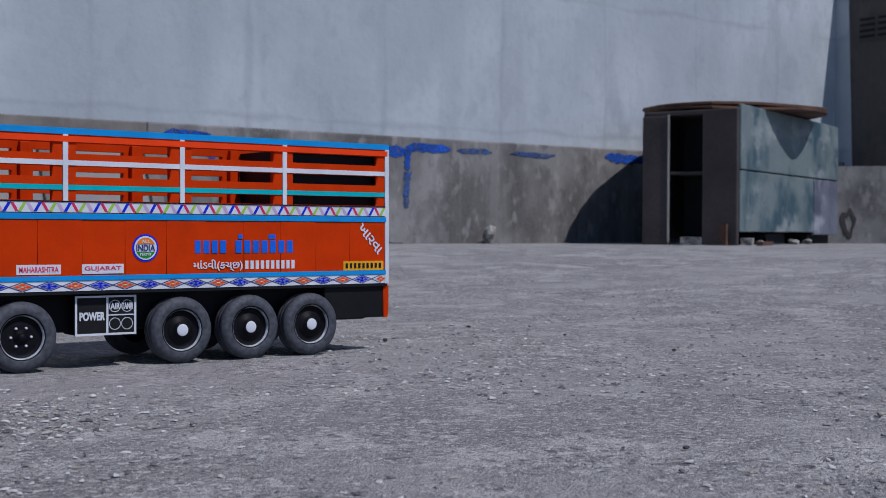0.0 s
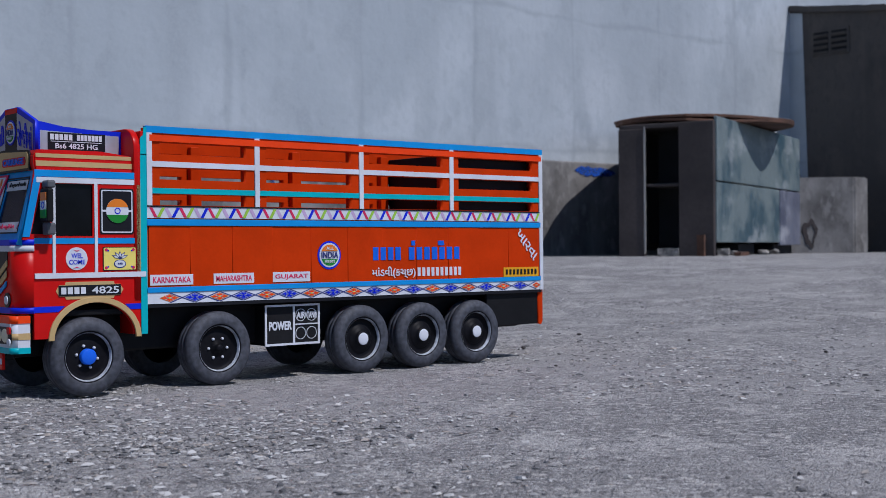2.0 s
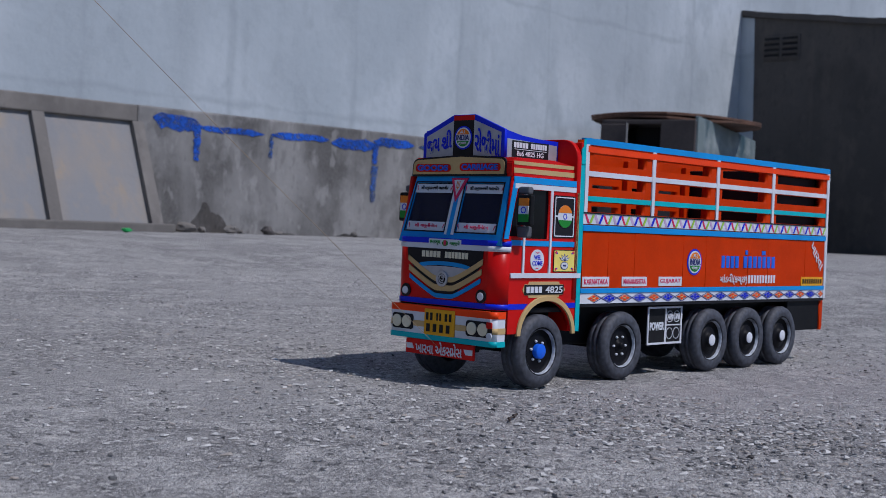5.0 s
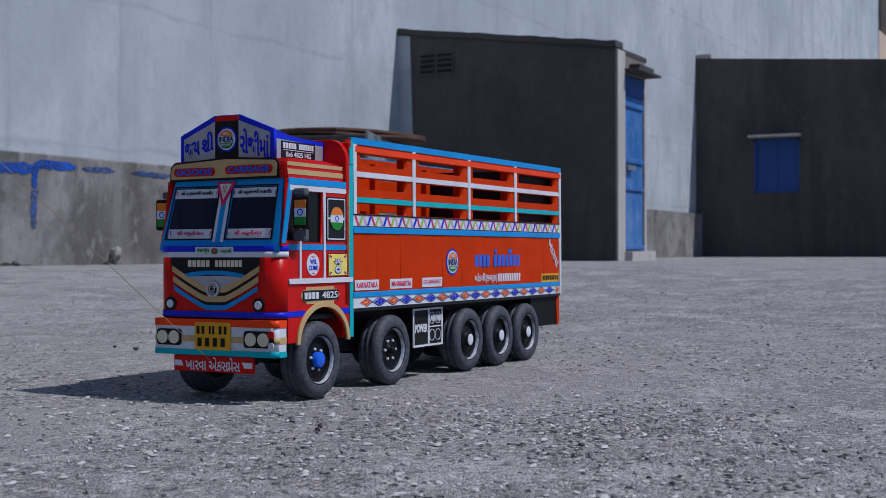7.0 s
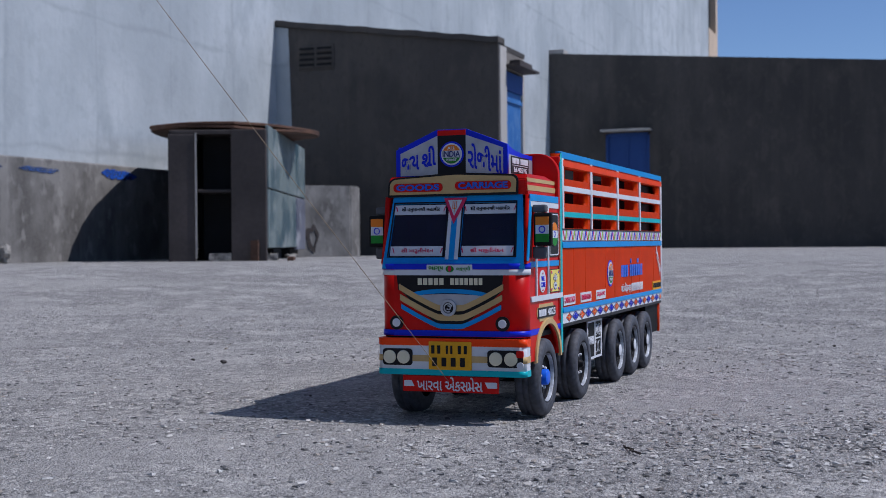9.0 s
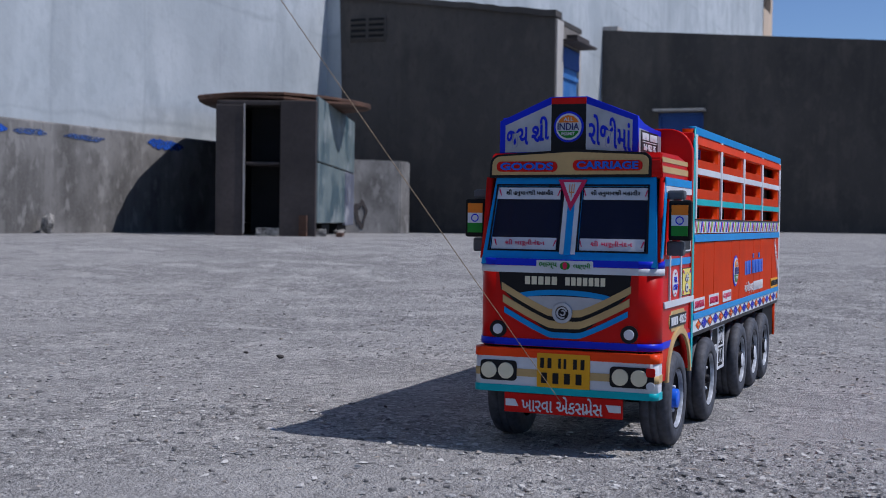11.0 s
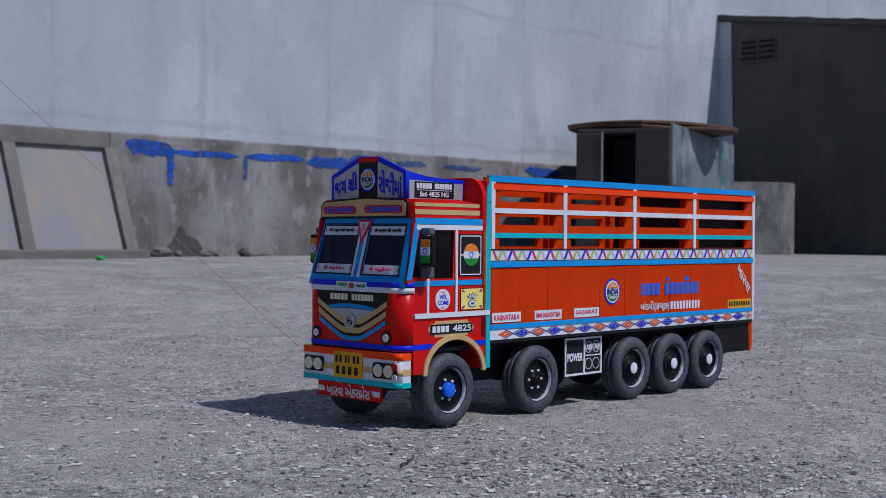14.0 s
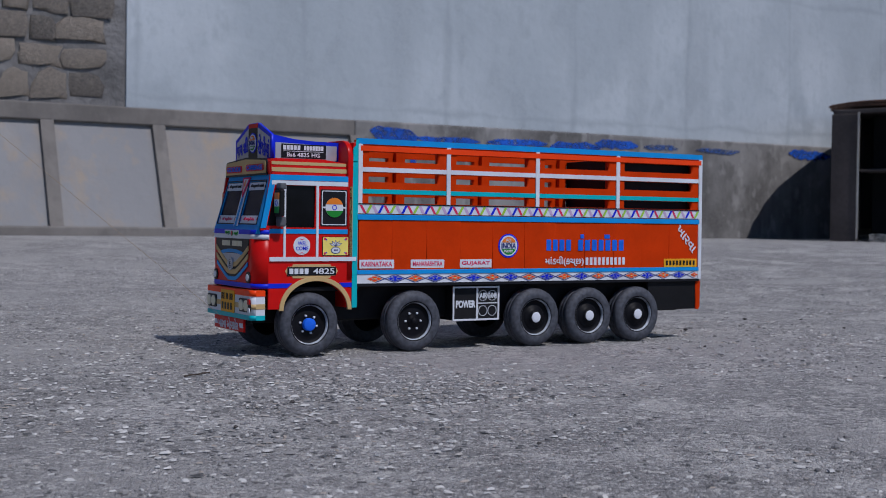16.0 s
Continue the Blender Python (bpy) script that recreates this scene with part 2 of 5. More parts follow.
def brushed(name, colour, cover):
    """Dry-brushed paint that lets the wall show through in flecks."""
    m = material(name, colour, 0.85, spread=0.2, size=9, fine=120)
    n, k = m.node_tree.nodes, m.node_tree.links.new
    tex = n.new("ShaderNodeTexNoise")
    tex.inputs["Scale"].default_value, tex.inputs["Detail"].default_value, tex.inputs["Roughness"].default_value = 26, 8, 0.7
    geo, ramp = n.new("ShaderNodeNewGeometry"), n.new("ShaderNodeMapRange")
    k(geo.outputs["Position"], tex.inputs["Vector"])
    ramp.inputs["From Min"].default_value, ramp.inputs["From Max"].default_value = 0.54 - cover * 0.28, 0.80 - cover * 0.28
    k(tex.outputs["Fac"], ramp.inputs["Value"])
    k(ramp.outputs[0], n["Principled BSDF"].inputs["Alpha"])
    return m


def sheet_material(name, worn, painted, bare):
    """Old painted sheet metal: paint left in patches over a chalky worn face, rubbed bare in places, a few runs."""
    m = bpy.data.materials.new(name)
    m.use_nodes = True
    n, k = m.node_tree.nodes, m.node_tree.links.new
    b = n["Principled BSDF"]
    b.inputs["Specular IOR Level"].default_value = 0.4
    tex = n.new("ShaderNodeTexCoord")

    def noise_on(scale, stretch, detail):
        mp, t = n.new("ShaderNodeMapping"), n.new("ShaderNodeTexNoise")
        mp.inputs["Scale"].default_value = stretch
        k(tex.outputs["Object"], mp.inputs["Vector"])
        t.inputs["Scale"].default_value, t.inputs["Detail"].default_value, t.inputs["Roughness"].default_value = scale, detail, 0.6
        k(mp.outputs[0], t.inputs["Vector"])
        return t.outputs["Fac"]

    def laid(f, lo, hi, most, under, over):
        r, t = n.new("ShaderNodeMapRange"), n.new("ShaderNodeMix")
        r.inputs["From Min"].default_value, r.inputs["From Max"].default_value, r.inputs["To Max"].default_value = lo, hi, most
        k(f, r.inputs["Value"])
        t.data_type = "RGBA"
        k(r.outputs[0], t.inputs[0])
        for slot, c in ((6, under), (7, over)):
            if isinstance(c, tuple):
                t.inputs[slot].default_value = (*c, 1)
            else:
                k(c, t.inputs[slot])
        return t.outputs[2], r.outputs[0]

    c, left = laid(noise_on(2.1, (1, 1, 1), 7), 0.47, 0.60, 0.85, worn, painted)
    c = laid(noise_on(2.8, (0.7, 1, 1.2), 8), 0.55, 0.68, 0.9, c, bare)[0]
    c = laid(noise_on(16, (1, 1, 0.10), 4), 0.66, 0.71, 0.7, c, painted)[0]
    c = laid(noise_on(46, (1, 1, 0.7), 6), 0.62, 0.68, 0.5, c, tuple(v * 0.4 for v in painted))[0]
    k(c, b.inputs["Base Color"])
    r = n.new("ShaderNodeMapRange")
    r.inputs["To Min"].default_value, r.inputs["To Max"].default_value = 0.5, 0.3
    k(left, r.inputs["Value"])
    k(r.outputs[0], b.inputs["Roughness"])
    bp = n.new("ShaderNodeBump")
    bp.inputs["Strength"].default_value, bp.inputs["Distance"].default_value = 0.5, 0.02
    k(noise_on(5, (1, 1, 1), 4), bp.inputs["Height"])
    k(bp.outputs[0], b.inputs["Normal"])
    return m


BLUECHALK = brushed("blue_paint_smear", (0.008, 0.085, 0.46), 0.75)
FADED = brushed("faded_blue_paint", (0.04, 0.10, 0.30), 0.62)
BOARD = material("dark_grey_board", (0.055, 0.044, 0.041), 0.75, spread=0.2, size=3, fine=40)
# Near-black for the shade inside openings; the counter's foot blocks share it.
VOID = material("shade_and_foot_black", (0.012, 0.012, 0.013), 0.9)
PANELGREEN = sheet_material("weathered_green_sheet", (0.165, 0.205, 0.205), (0.035, 0.080, 0.105), (0.33, 0.36, 0.36))
PANELGREY = sheet_material("faded_blue_grey_sheet", (0.15, 0.16, 0.20), (0.08, 0.09, 0.13), (0.36, 0.37, 0.40))
PLY = material("weathered_brown_plywood", (0.115, 0.055, 0.032), 0.8, spread=0.3, size=4, fine=60, bump=0.4, relief=0.004)
RUBBLE = material("pale_rubble", (0.30, 0.285, 0.26), 0.9, spread=0.3, size=20, fine=80, bump=0.5, relief=0.01)
STONEWALL = material("rubble_stone", (0.31, 0.265, 0.215), 0.95, spread=0.4, size=11, fine=45, bump=0.8, relief=0.02, other=(0.085, 0.082, 0.078))
info = STONEWALL.node_tree.nodes.new("ShaderNodeObjectInfo")
for node in STONEWALL.node_tree.nodes:
    if node.type == "MAP_RANGE":
        for link in list(STONEWALL.node_tree.links):
            if link.from_node == node:
                add = STONEWALL.node_tree.nodes.new("ShaderNodeMath")
                add.operation, add.use_clamp = "MULTIPLY_ADD", True
                STONEWALL.node_tree.links.new(node.outputs[0], add.inputs[0])
                add.inputs[1].default_value = 0.4
                STONEWALL.node_tree.links.new(info.outputs["Random"], add.inputs[2])
                STONEWALL.node_tree.links.new(add.outputs[0], link.to_socket)
                break
        break
MORTAR = material("rough_mortar", (0.155, 0.15, 0.145), 0.95, spread=0.2, size=5, fine=30, bump=0.6, relief=0.02)
PEBBLE = material("dark_pebble", (0.085, 0.075, 0.07), 0.85, spread=0.3, size=60, fine=300, bump=0.5, relief=0.002)
PALEPEBBLE = material("pale_pebble", (0.42, 0.37, 0.30), 0.85, spread=0.2, size=60, fine=300, bump=0.4, relief=0.002)
CHIP = material("mixed_stone_chips", (0.62, 0.61, 0.59), 0.8, spread=0.4, size=110, fine=300, other=(0.16, 0.155, 0.15))
chip_nodes, chip_link = CHIP.node_tree.nodes, CHIP.node_tree.links.new
island, tones = chip_nodes.new("ShaderNodeNewGeometry"), chip_nodes.new("ShaderNodeValToRGB")
tones.color_ramp.elements[0].color, tones.color_ramp.elements[1].color = (0.07, 0.07, 0.072, 1), (0.60, 0.58, 0.55, 1)
for at, tone in ((0.2, (0.18, 0.175, 0.17, 1)), (0.5, (0.30, 0.29, 0.28, 1)), (0.62, (0.36, 0.31, 0.26, 1)), (0.68, (0.5, 0.49, 0.47, 1))):
    tones.color_ramp.elements.new(at).color = tone
chip_link(island.outputs["Random Per Island"], tones.inputs[0])
chip_link(tones.outputs[0], chip_nodes["Principled BSDF"].inputs["Base Color"])
TWIG = material("dry_twig", (0.06, 0.045, 0.035), 0.9)
PLASTICGREEN = paint("green_plastic", (0.03, 0.30, 0.08))


# ---- mesh helpers ----
def part(name, bm, mat, parent=None, label=""):
    me = bpy.data.meshes.new(name)
    bm.to_mesh(me)
    bm.free()
    return placed(name, me, mat, parent, label)


def placed(name, me, mat, parent=None, label=""):
    if mat and not me.materials:
        me.materials.append(mat)
    ob = new(name, me)
    if parent:
        ob.parent = parent
    if label:
        ob["label"] = label
    return ob


def thing(name, at, label, category, group="", kind=""):
    ob = new(name)
    ob.location = at
    ob.empty_display_size = 0.05
    return tagged(ob, label, category, group, kind)


def block(lo, hi, bevel=0.0, segs=2, into=None):
    """A box between two corners, its edges rounded."""
    bm = into or bmesh.new()
    made = bmesh.ops.create_cube(bm, size=1)["verts"]
    for v in made:
        v.co = Vector([(a + b) / 2 + c * (b - a) for a, b, c in zip(lo, hi, v.co)])
    if bevel:
        edges = list({e for v in made for e in v.link_edges})
        bmesh.ops.bevel(bm, geom=edges, offset=bevel, segments=segs, affect="EDGES", profile=0.5)
    return bm


def lathe(profile, steps=40, centre=(0, 0, 0), into=None):
    """A ring of (radius, along) pairs turned round the y axis."""
    bm = into or bmesh.new()
    rings = []
    for i in range(steps):
        a = 2 * math.pi * i / steps
        rings.append([bm.verts.new((centre[0] + r * math.cos(a), centre[1] + y, centre[2] + r * math.sin(a))) for r, y in profile])
    for i in range(steps):
        p, q = rings[i], rings[(i + 1) % steps]
        for j in range(len(profile) - 1):
            f = bm.faces.new((p[j], p[j + 1], q[j + 1], q[j]))
            f.smooth = True
    return bm


SIDE = Matrix(((1, 0, 0, 0), (0, 0, -1, 0), (0, 1, 0, 0), (0, 0, 0, 1)))
FRONT = Matrix(((0, 0, -1, 0), (-1, 0, 0, 0), (0, 1, 0, 0), (0, 0, 0, 1)))


def outline_mesh(loops, thick, bevel=0.0):
    """A flat plate in its own xy plane, its face at z = 0 and its back at -thick; loops after the first are holes."""
    cu = bpy.data.curves.new("plate", "CURVE")
    cu.dimensions, cu.fill_mode, cu.extrude = "2D", "BOTH", abs(thick) / 2 - bevel
    cu.bevel_depth, cu.bevel_resolution = bevel, 1
    for loop in loops:
        s = cu.splines.new("POLY")
        s.points.add(len(loop) - 1)
        s.use_cyclic_u = True
        for p, (x, y) in zip(s.points, loop):
            p.co = (x, y, 0, 1)
    ob = new("plate", cu)
    me = bpy.data.meshes.new_from_object(ob.evaluated_get(bpy.context.evaluated_depsgraph_get()))
    bpy.data.objects.remove(ob)
    bpy.data.curves.remove(cu)
    bm = bmesh.new()
    bm.from_mesh(me)
    bmesh.ops.remove_doubles(bm, verts=bm.verts, dist=1e-5)
    bm.to_mesh(me)
    bm.free()
    me.transform(Matrix.Translation((0, 0, -thick / 2)))
    return me


def text_mesh(body, width, height, thick, centre, bold=0.012):
    """Letters of the built-in font, fitted into a width and height round a centre."""
    cu = bpy.data.curves.new("letters", "FONT")
    cu.body, cu.align_x, cu.align_y, cu.extrude = body, "CENTER", "CENTER", 0.02
    cu.resolution_u = 3
    cu.offset = bold
    ob = new("letters", cu)
    me = bpy.data.meshes.new_from_object(ob.evaluated_get(bpy.context.evaluated_depsgraph_get()))
    bpy.data.objects.remove(ob)
    bpy.data.curves.remove(cu)
    co = np.array([v.co[:] for v in me.vertices])
    lo, hi = co.min(0), co.max(0)
    mid = (lo + hi) / 2
    me.transform(Matrix.Translation((centre[0], centre[1], 0)) @ Matrix.Diagonal((width / (hi[0] - lo[0]), height / (hi[1] - lo[1]), thick / 0.04, 1)) @ Matrix.Translation((-mid[0], -mid[1], 0.02)))
    return me


def arc(cx, cy, r, a0, a1, n=16, ry=None):
    return [(cx + r * math.cos(radians(a0 + (a1 - a0) * i / n)), cy + (ry or r) * math.sin(radians(a0 + (a1 - a0) * i / n))) for i in range(n + 1)]


def disc(cx, cy, r, n=28):
    return arc(cx, cy, r, 0, 360 - 360 / n, n - 1)


def rect(x0, x1, y0, y1):
    return [(x0, y0), (x1, y0), (x1, y1), (x0, y1)]


def rounded(x0, x1, y0, y1, r):
    return (arc(x1 - r, y0 + r, r, -90, 0, 5) + arc(x1 - r, y1 - r, r, 0, 90, 5) + arc(x0 + r, y1 - r, r, 90, 180, 5) + arc(x0 + r, y0 + r, r, 180, 270, 5))


# ---- the toy truck: lengths in its own unit, the front at -x, its visible long side at y = 0 ----
U = 0.12
BLUEBAR = paint("bright_blue_lettering", (0.015, 0.12, 0.62))
SCALE = Matrix.Diagonal((U, U, U, 1))
truck = thing("toy_truck", (0, 0, 0), "orange and red painted wooden toy goods truck with slatted cargo body", "toy truck")


def on(me, m):
    me.transform(SCALE @ m)
    return me


def side_plate(name, loops, mat, parent, y=0.0, thick=0.01, label="", bevel=0.0):
    """A plate that faces the long side; its face at y."""
    return placed(name, on(outline_mesh(loops, thick, bevel), Matrix.Translation((0, y, 0)) @ SIDE), mat, parent, label)


def front_plate(name, loops, mat, parent, x, thick=0.01, label="", bevel=0.0):
    """A plate that faces forward; across is measured from the middle, towards the visible long side."""
    return placed(name, on(outline_mesh(loops, thick, bevel), Matrix.Translation((x, 0.8, 0)) @ FRONT), mat, parent, label)


RAKE = Matrix(((0, 0.2585, -0.966, 0), (-1, 0, 0, 0), (0, 0.966, 0.2585, 0), (0, 0, 0, 1)))


def screen_plate(name, loops, mat, parent, out=0.0, thick=0.01, label="", bevel=0.0):
    """A plate on the raked windscreen; heights run up its slope."""
    return placed(name, on(outline_mesh(loops, thick, bevel), Matrix.Translation((-1.405, 0.8, 1.62)) @ RAKE @ Matrix.Translation((0, 0, out))), mat, parent, label)


def side_text(name, body, x0, x1, z0, z1, mat, parent, y, label="", turn=0, bold=0.014):
    me = text_mesh(body, x1 - x0, z1 - z0, 0.004, (0, 0), bold)
    return placed(name, on(me, Matrix.Translation(((x0 + x1) / 2, y, (z0 + z1) / 2)) @ SIDE @ pose(0, 0, 0, 0, 0, turn)), mat, parent, label)


def front_text(name, body, h0, h1, z0, z1, mat, parent, x, label="", bold=0.012):
    return placed(name, on(text_mesh(body, h1 - h0, z1 - z0, 0.005, ((h0 + h1) / 2, (z0 + z1) / 2), bold), Matrix.Translation((x, 0.8, 0)) @ FRONT), mat, parent, label)


def screen_text(name, body, h0, h1, s0, s1, mat, parent, out):
    return placed(name, on(text_mesh(body, h1 - h0, s1 - s0, 0.006, ((h0 + h1) / 2, (s0 + s1) / 2)), Matrix.Translation((-1.405, 0.8, 1.62)) @ RAKE @ Matrix.Translation((0, 0, out))), mat, parent)


def bar_row(n, x0, x1, z0, z1, gap=0.25):
    """Loops of plain upright bars that stand for writing that is not spelled out."""
    w = (x1 - x0) / n
    return [rect(x0 + i * w, x0 + (i + 1 - gap) * w, z0, z1) for i in range(n)]


def bars(put, loops, mat, parent, face, thick=0.008):
    for loop in loops:
        put("bar", [loop], mat, parent, face, thick)


def side_block(name, lo, hi, mat, parent, bevel=0.01, label=""):
    bm = block(lo, hi, bevel)
    bmesh.ops.transform(bm, matrix=SCALE, verts=bm.verts)
    return part(name, bm, mat, parent, label)


def front_curve(x_front, x_side, y0, y1, r):
    """The plan of a rounded front, from the visible side round to the far one, with its outward normals."""
    pts = [((x_side, y0), (0, -1))]
    for i in range(9):
        a = radians(-90 - 90 * i / 8)
        pts.append(((x_front + r + r * math.cos(a), y0 + r + r * math.sin(a)), (math.cos(a), math.sin(a))))
    for i in range(9):
        a = radians(180 - 90 * i / 8)
        pts.append(((x_front + r + r * math.cos(a), y1 - r + r * math.sin(a)), (math.cos(a), math.sin(a))))
    pts.append(((x_side, y1), (0, 1)))
    return pts


def wrap(name, plan, z0, z1, out, thick, mat, parent, label=""):
    """A band that follows a plan, from z0 to z1; its outer face lies `out` beyond the plan."""
    bm = bmesh.new()
    rings = []
    for (x, y), (nx, ny) in plan:
        rings.append([bm.verts.new(((x + nx * o) * U, (y + ny * o) * U, z * U)) for o, z in ((out, z0), (out, z1), (out - thick, z1), (out - thick, z0))])
    for i, (a, b) in enumerate(zip(rings, rings[1:])):
        bend = abs(plan[i][1][0] - plan[i + 1][1][0]) + abs(plan[i][1][1] - plan[i + 1][1][1]) > 0.01
        for j in range(4):
            bm.faces.new((a[j], b[j], b[(j + 1) % 4], a[(j + 1) % 4])).smooth = j == 0 and bend
    bm.faces.new(rings[0])
    bm.faces.new(rings[-1][::-1])
    bmesh.ops.recalc_face_normals(bm, faces=bm.faces)
    return part(name, bm, mat, parent, label)


# chassis
side_block("chassis", (-1.35, 0.32, 0.42), (5.85, 1.28, 0.93), SATIN, truck, 0.03, "black underframe")
for xa in (-0.68, 0.88, 2.88, 3.84, 4.75):
    bm = lathe([(0.0, 0), (0.06, 0), (0.06, 1.2), (0.0, 1.2)], 12, (xa, 0.2, 0.41))
    bmesh.ops.transform(bm, matrix=SCALE, verts=bm.verts)
    part("axle", bm, SATIN, truck)

# cab
PLAN = front_curve(-1.43, -1.2555, 0.0, 1.6, 0.17)
wrap("front_panel", PLAN, 0.88, 1.62, 0.0, 0.06, RED, truck, "rounded red cab front")
side_block("cab_floor", (-1.38, 0.05, 0.84), (-0.1, 1.55, 0.9), SATIN, truck)
side_block("cab_back", (-0.16, 0.02, 0.62), (-0.09, 1.58, 2.34), RED, truck)
SIDE_LOOP = [(-1.255, 0.62), (-1.06, 0.62)] + arc(-0.595, 0.60, 0.45, 176, 4, 18, 0.375) + [(-0.13, 0.62), (-0.07, 0.62), (-0.07, 2.34), (-1.235, 2.34), (-1.30, 1.9), (-1.375, 1.63), (-1.255, 1.63)]
QUARTER = [(-1.285, 1.69), (-1.07, 1.69), (-1.07, 2.2), (-1.155, 2.2)]
for y, name in ((0.0, "cab_side"), (1.6, "cab_side")):
    side_plate(name, [SIDE_LOOP, rect(-1.03, -0.61, 1.67, 2.21), QUARTER], RED, truck, y if y == 0 else 1.6 - 0.0, 0.05 if y == 0 else -0.05, "red painted cab side")
side_plate("quarter_glass", [[(-1.30, 1.68), (-1.06, 1.68), (-1.06, 2.21), (-1.16, 2.21)]], BLACK, truck, 0.028, 0.006, "black quarter window")
side_plate("side_glass", [rect(-1.04, -0.60, 1.66, 2.22)], SIDEGLASS, truck, 0.03, 0.006, "side window coloured black for the dark cab inside")
side_block("seat_back", (-0.5, 0.25, 0.95), (-0.4, 1.35, 1.95), SATIN, truck, 0.03)
side_plate("waist_band", [rect(-1.25, -0.125, 1.59, 1.65)], SKYBLUE, truck, -0.008)
side_plate("roof_band", [rect(-1.245, -0.075, 2.275, 2.345)], SKYBLUE, truck, -0.008)
side_plate("roof_band", [rect(-1.225, -0.075, 2.215, 2.27)], WHITE, truck, -0.008, label="white band")
side_plate("pillar_band", [[(-1.235, 2.33), (-1.16, 2.33), (-1.30, 1.66), (-1.375, 1.66)]], SKYBLUE, truck, -0.006)
for x in (-1.045, -0.585):
    side_plate("door_trim", [rect(x - 0.016, x + 0.016, 1.27, 2.22)], WHITE, truck, -0.016, 0.02)
side_plate("door_trim", [rect(-1.25, -0.02, 1.235, 1.29)], WHITE, truck, -0.02, 0.02)
side_plate("edge_trim", [rect(-0.12, -0.076, 1.30, 2.215)], CREAM, truck, -0.01)
side_plate("lower_band", [[(-1.26, 0.89), (-1.0, 0.89), (-0.93, 0.95), (-1.26, 0.95)]], BLUE, truck, -0.006)
side_plate("lower_band", [[(-0.2, 0.89), (-0.03, 0.89), (-0.03, 0.95), (-0.26, 0.95)]], BLUE, truck, -0.006)
arch = [(-1.108, 0.60)] + arc(-0.595, 0.60, 0.512, 178, 2, 22, 0.432) + [(-0.083, 0.60), (-0.133, 0.60)] + arc(-0.595, 0.60, 0.46, 2, 178, 22, 0.38) + [(-1.056, 0.60)]
side_plate("wheel_arch", [arch], CREAM, truck, -0.022, 0.034, "tan wheel arch trim", 0.004)
side_plate("wheel_arch", [arch], CREAM, truck, 1.634, 0.034, "tan wheel arch trim", 0.004)

# cab side stickers
flag = side_plate("rear_quarter_panel", [rounded(-0.54, -0.155, 1.69, 2.17, 0.02)], BLACK, truck, -0.008, label="black window panel with a round flag")
side_plate("border", [rounded(-0.525, -0.17, 1.705, 2.155, 0.02), rounded(-0.513, -0.182, 1.717, 2.143, 0.015)], WHITE, flag, -0.012, 0.005)
side_plate("border", [rect(-0.515, -0.18, 1.925, 1.945)], WHITE, flag, -0.013, 0.005)
FR = 0.128
side_plate("flag_disc", [disc(-0.345, 1.935, FR)], WHITE, flag, -0.016, 0.006)
side_plate("flag_band", [arc(-0.345, 1.935, FR, 19, 161, 16)], SAFFRON, flag, -0.019, 0.005)
side_plate("flag_band", [arc(-0.345, 1.935, FR, 199, 341, 16)], GREEN, flag, -0.019, 0.005)
side_plate("flag_wheel", [disc(-0.345, 1.935, 0.034), disc(-0.345, 1.935, 0.024)], BLUE, flag, -0.019, 0.005)
welcome = side_plate("welcome_sticker", [disc(-0.80, 1.435, 0.118)], WHITE, truck, -0.008, label="round white welcome sticker")
side_text("letters", "WEL", -0.86, -0.735, 1.44, 1.49, BLUE, welcome, -0.008)
side_text("letters", "COME", -0.885, -0.71, 1.375, 1.425, BLUE, welcome, -0.008)
for z, s in ((1.515, 1), (1.345, -1)):
    side_plate("flourish", [[(-0.84, z + 0.012 * s), (-0.80, z - 0.008 * s), (-0.76, z + 0.012 * s), (-0.80, z + 0.004 * s)]], PINK, welcome, -0.012, 0.005)
pot = side_plate("pot_sticker", [rounded(-0.51, -0.13, 1.305, 1.555, 0.015)], BLACK, truck, -0.008, label="yellow sticker with a leafy pot")
side_plate("yellow_face", [rounded(-0.502, -0.138, 1.313, 1.547, 0.012)], LEMON, pot, -0.012, 0.005)
side_plate("pot", [arc(-0.32, 1.375, 0.07, 0, 360, 20, 0.045)], NAVY, pot, -0.015, 0.004)
side_plate("pot", [arc(-0.32, 1.377, 0.060, 0, 360, 20, 0.036)], WHITE, pot, -0.018, 0.004)
side_plate("pot", bar_row(3, -0.345, -0.29, 1.368, 1.388), NAVY, pot, -0.021, 0.004)
for a in (-60, -32, 0, 32, 60):
    c, s = math.cos(radians(90 - a)), math.sin(radians(90 - a))
    for grow, mat, y in ((1.0, NAVY, -0.015), (0.62, WHITE, -0.018)):
        mid = (-0.32 + 0.055 * c, 1.425 + 0.045 * s)
        loop = [(-0.32, 1.425), (-0.32 + 0.055 * c - 0.016 * s, 1.425 + 0.05 * s + 0.016 * c), (-0.32 + 0.11 * c, 1.425 + 0.09 * s), (-0.32 + 0.055 * c + 0.016 * s, 1.425 + 0.05 * s - 0.016 * c)]
        side_plate("leaf", [[(mid[0] + (px - mid[0]) * grow, mid[1] + (pz - mid[1]) * grow) for px, pz in loop]], mat, pot, y, 0.004)
for x, z in ((-0.475, 1.525), (-0.165, 1.525), (-0.475, 1.335), (-0.165, 1.335)):
    side_plate("corner_spot", [disc(x, z, 0.017, 10)], PINK, pot, -0.015, 0.004)
    side_plate("corner_spot", [disc(x + (0.02 if x < -0.3 else -0.02), z + (0.01 if z < 1.4 else -0.01), 0.01, 8)], BLUE, pot, -0.016, 0.004)
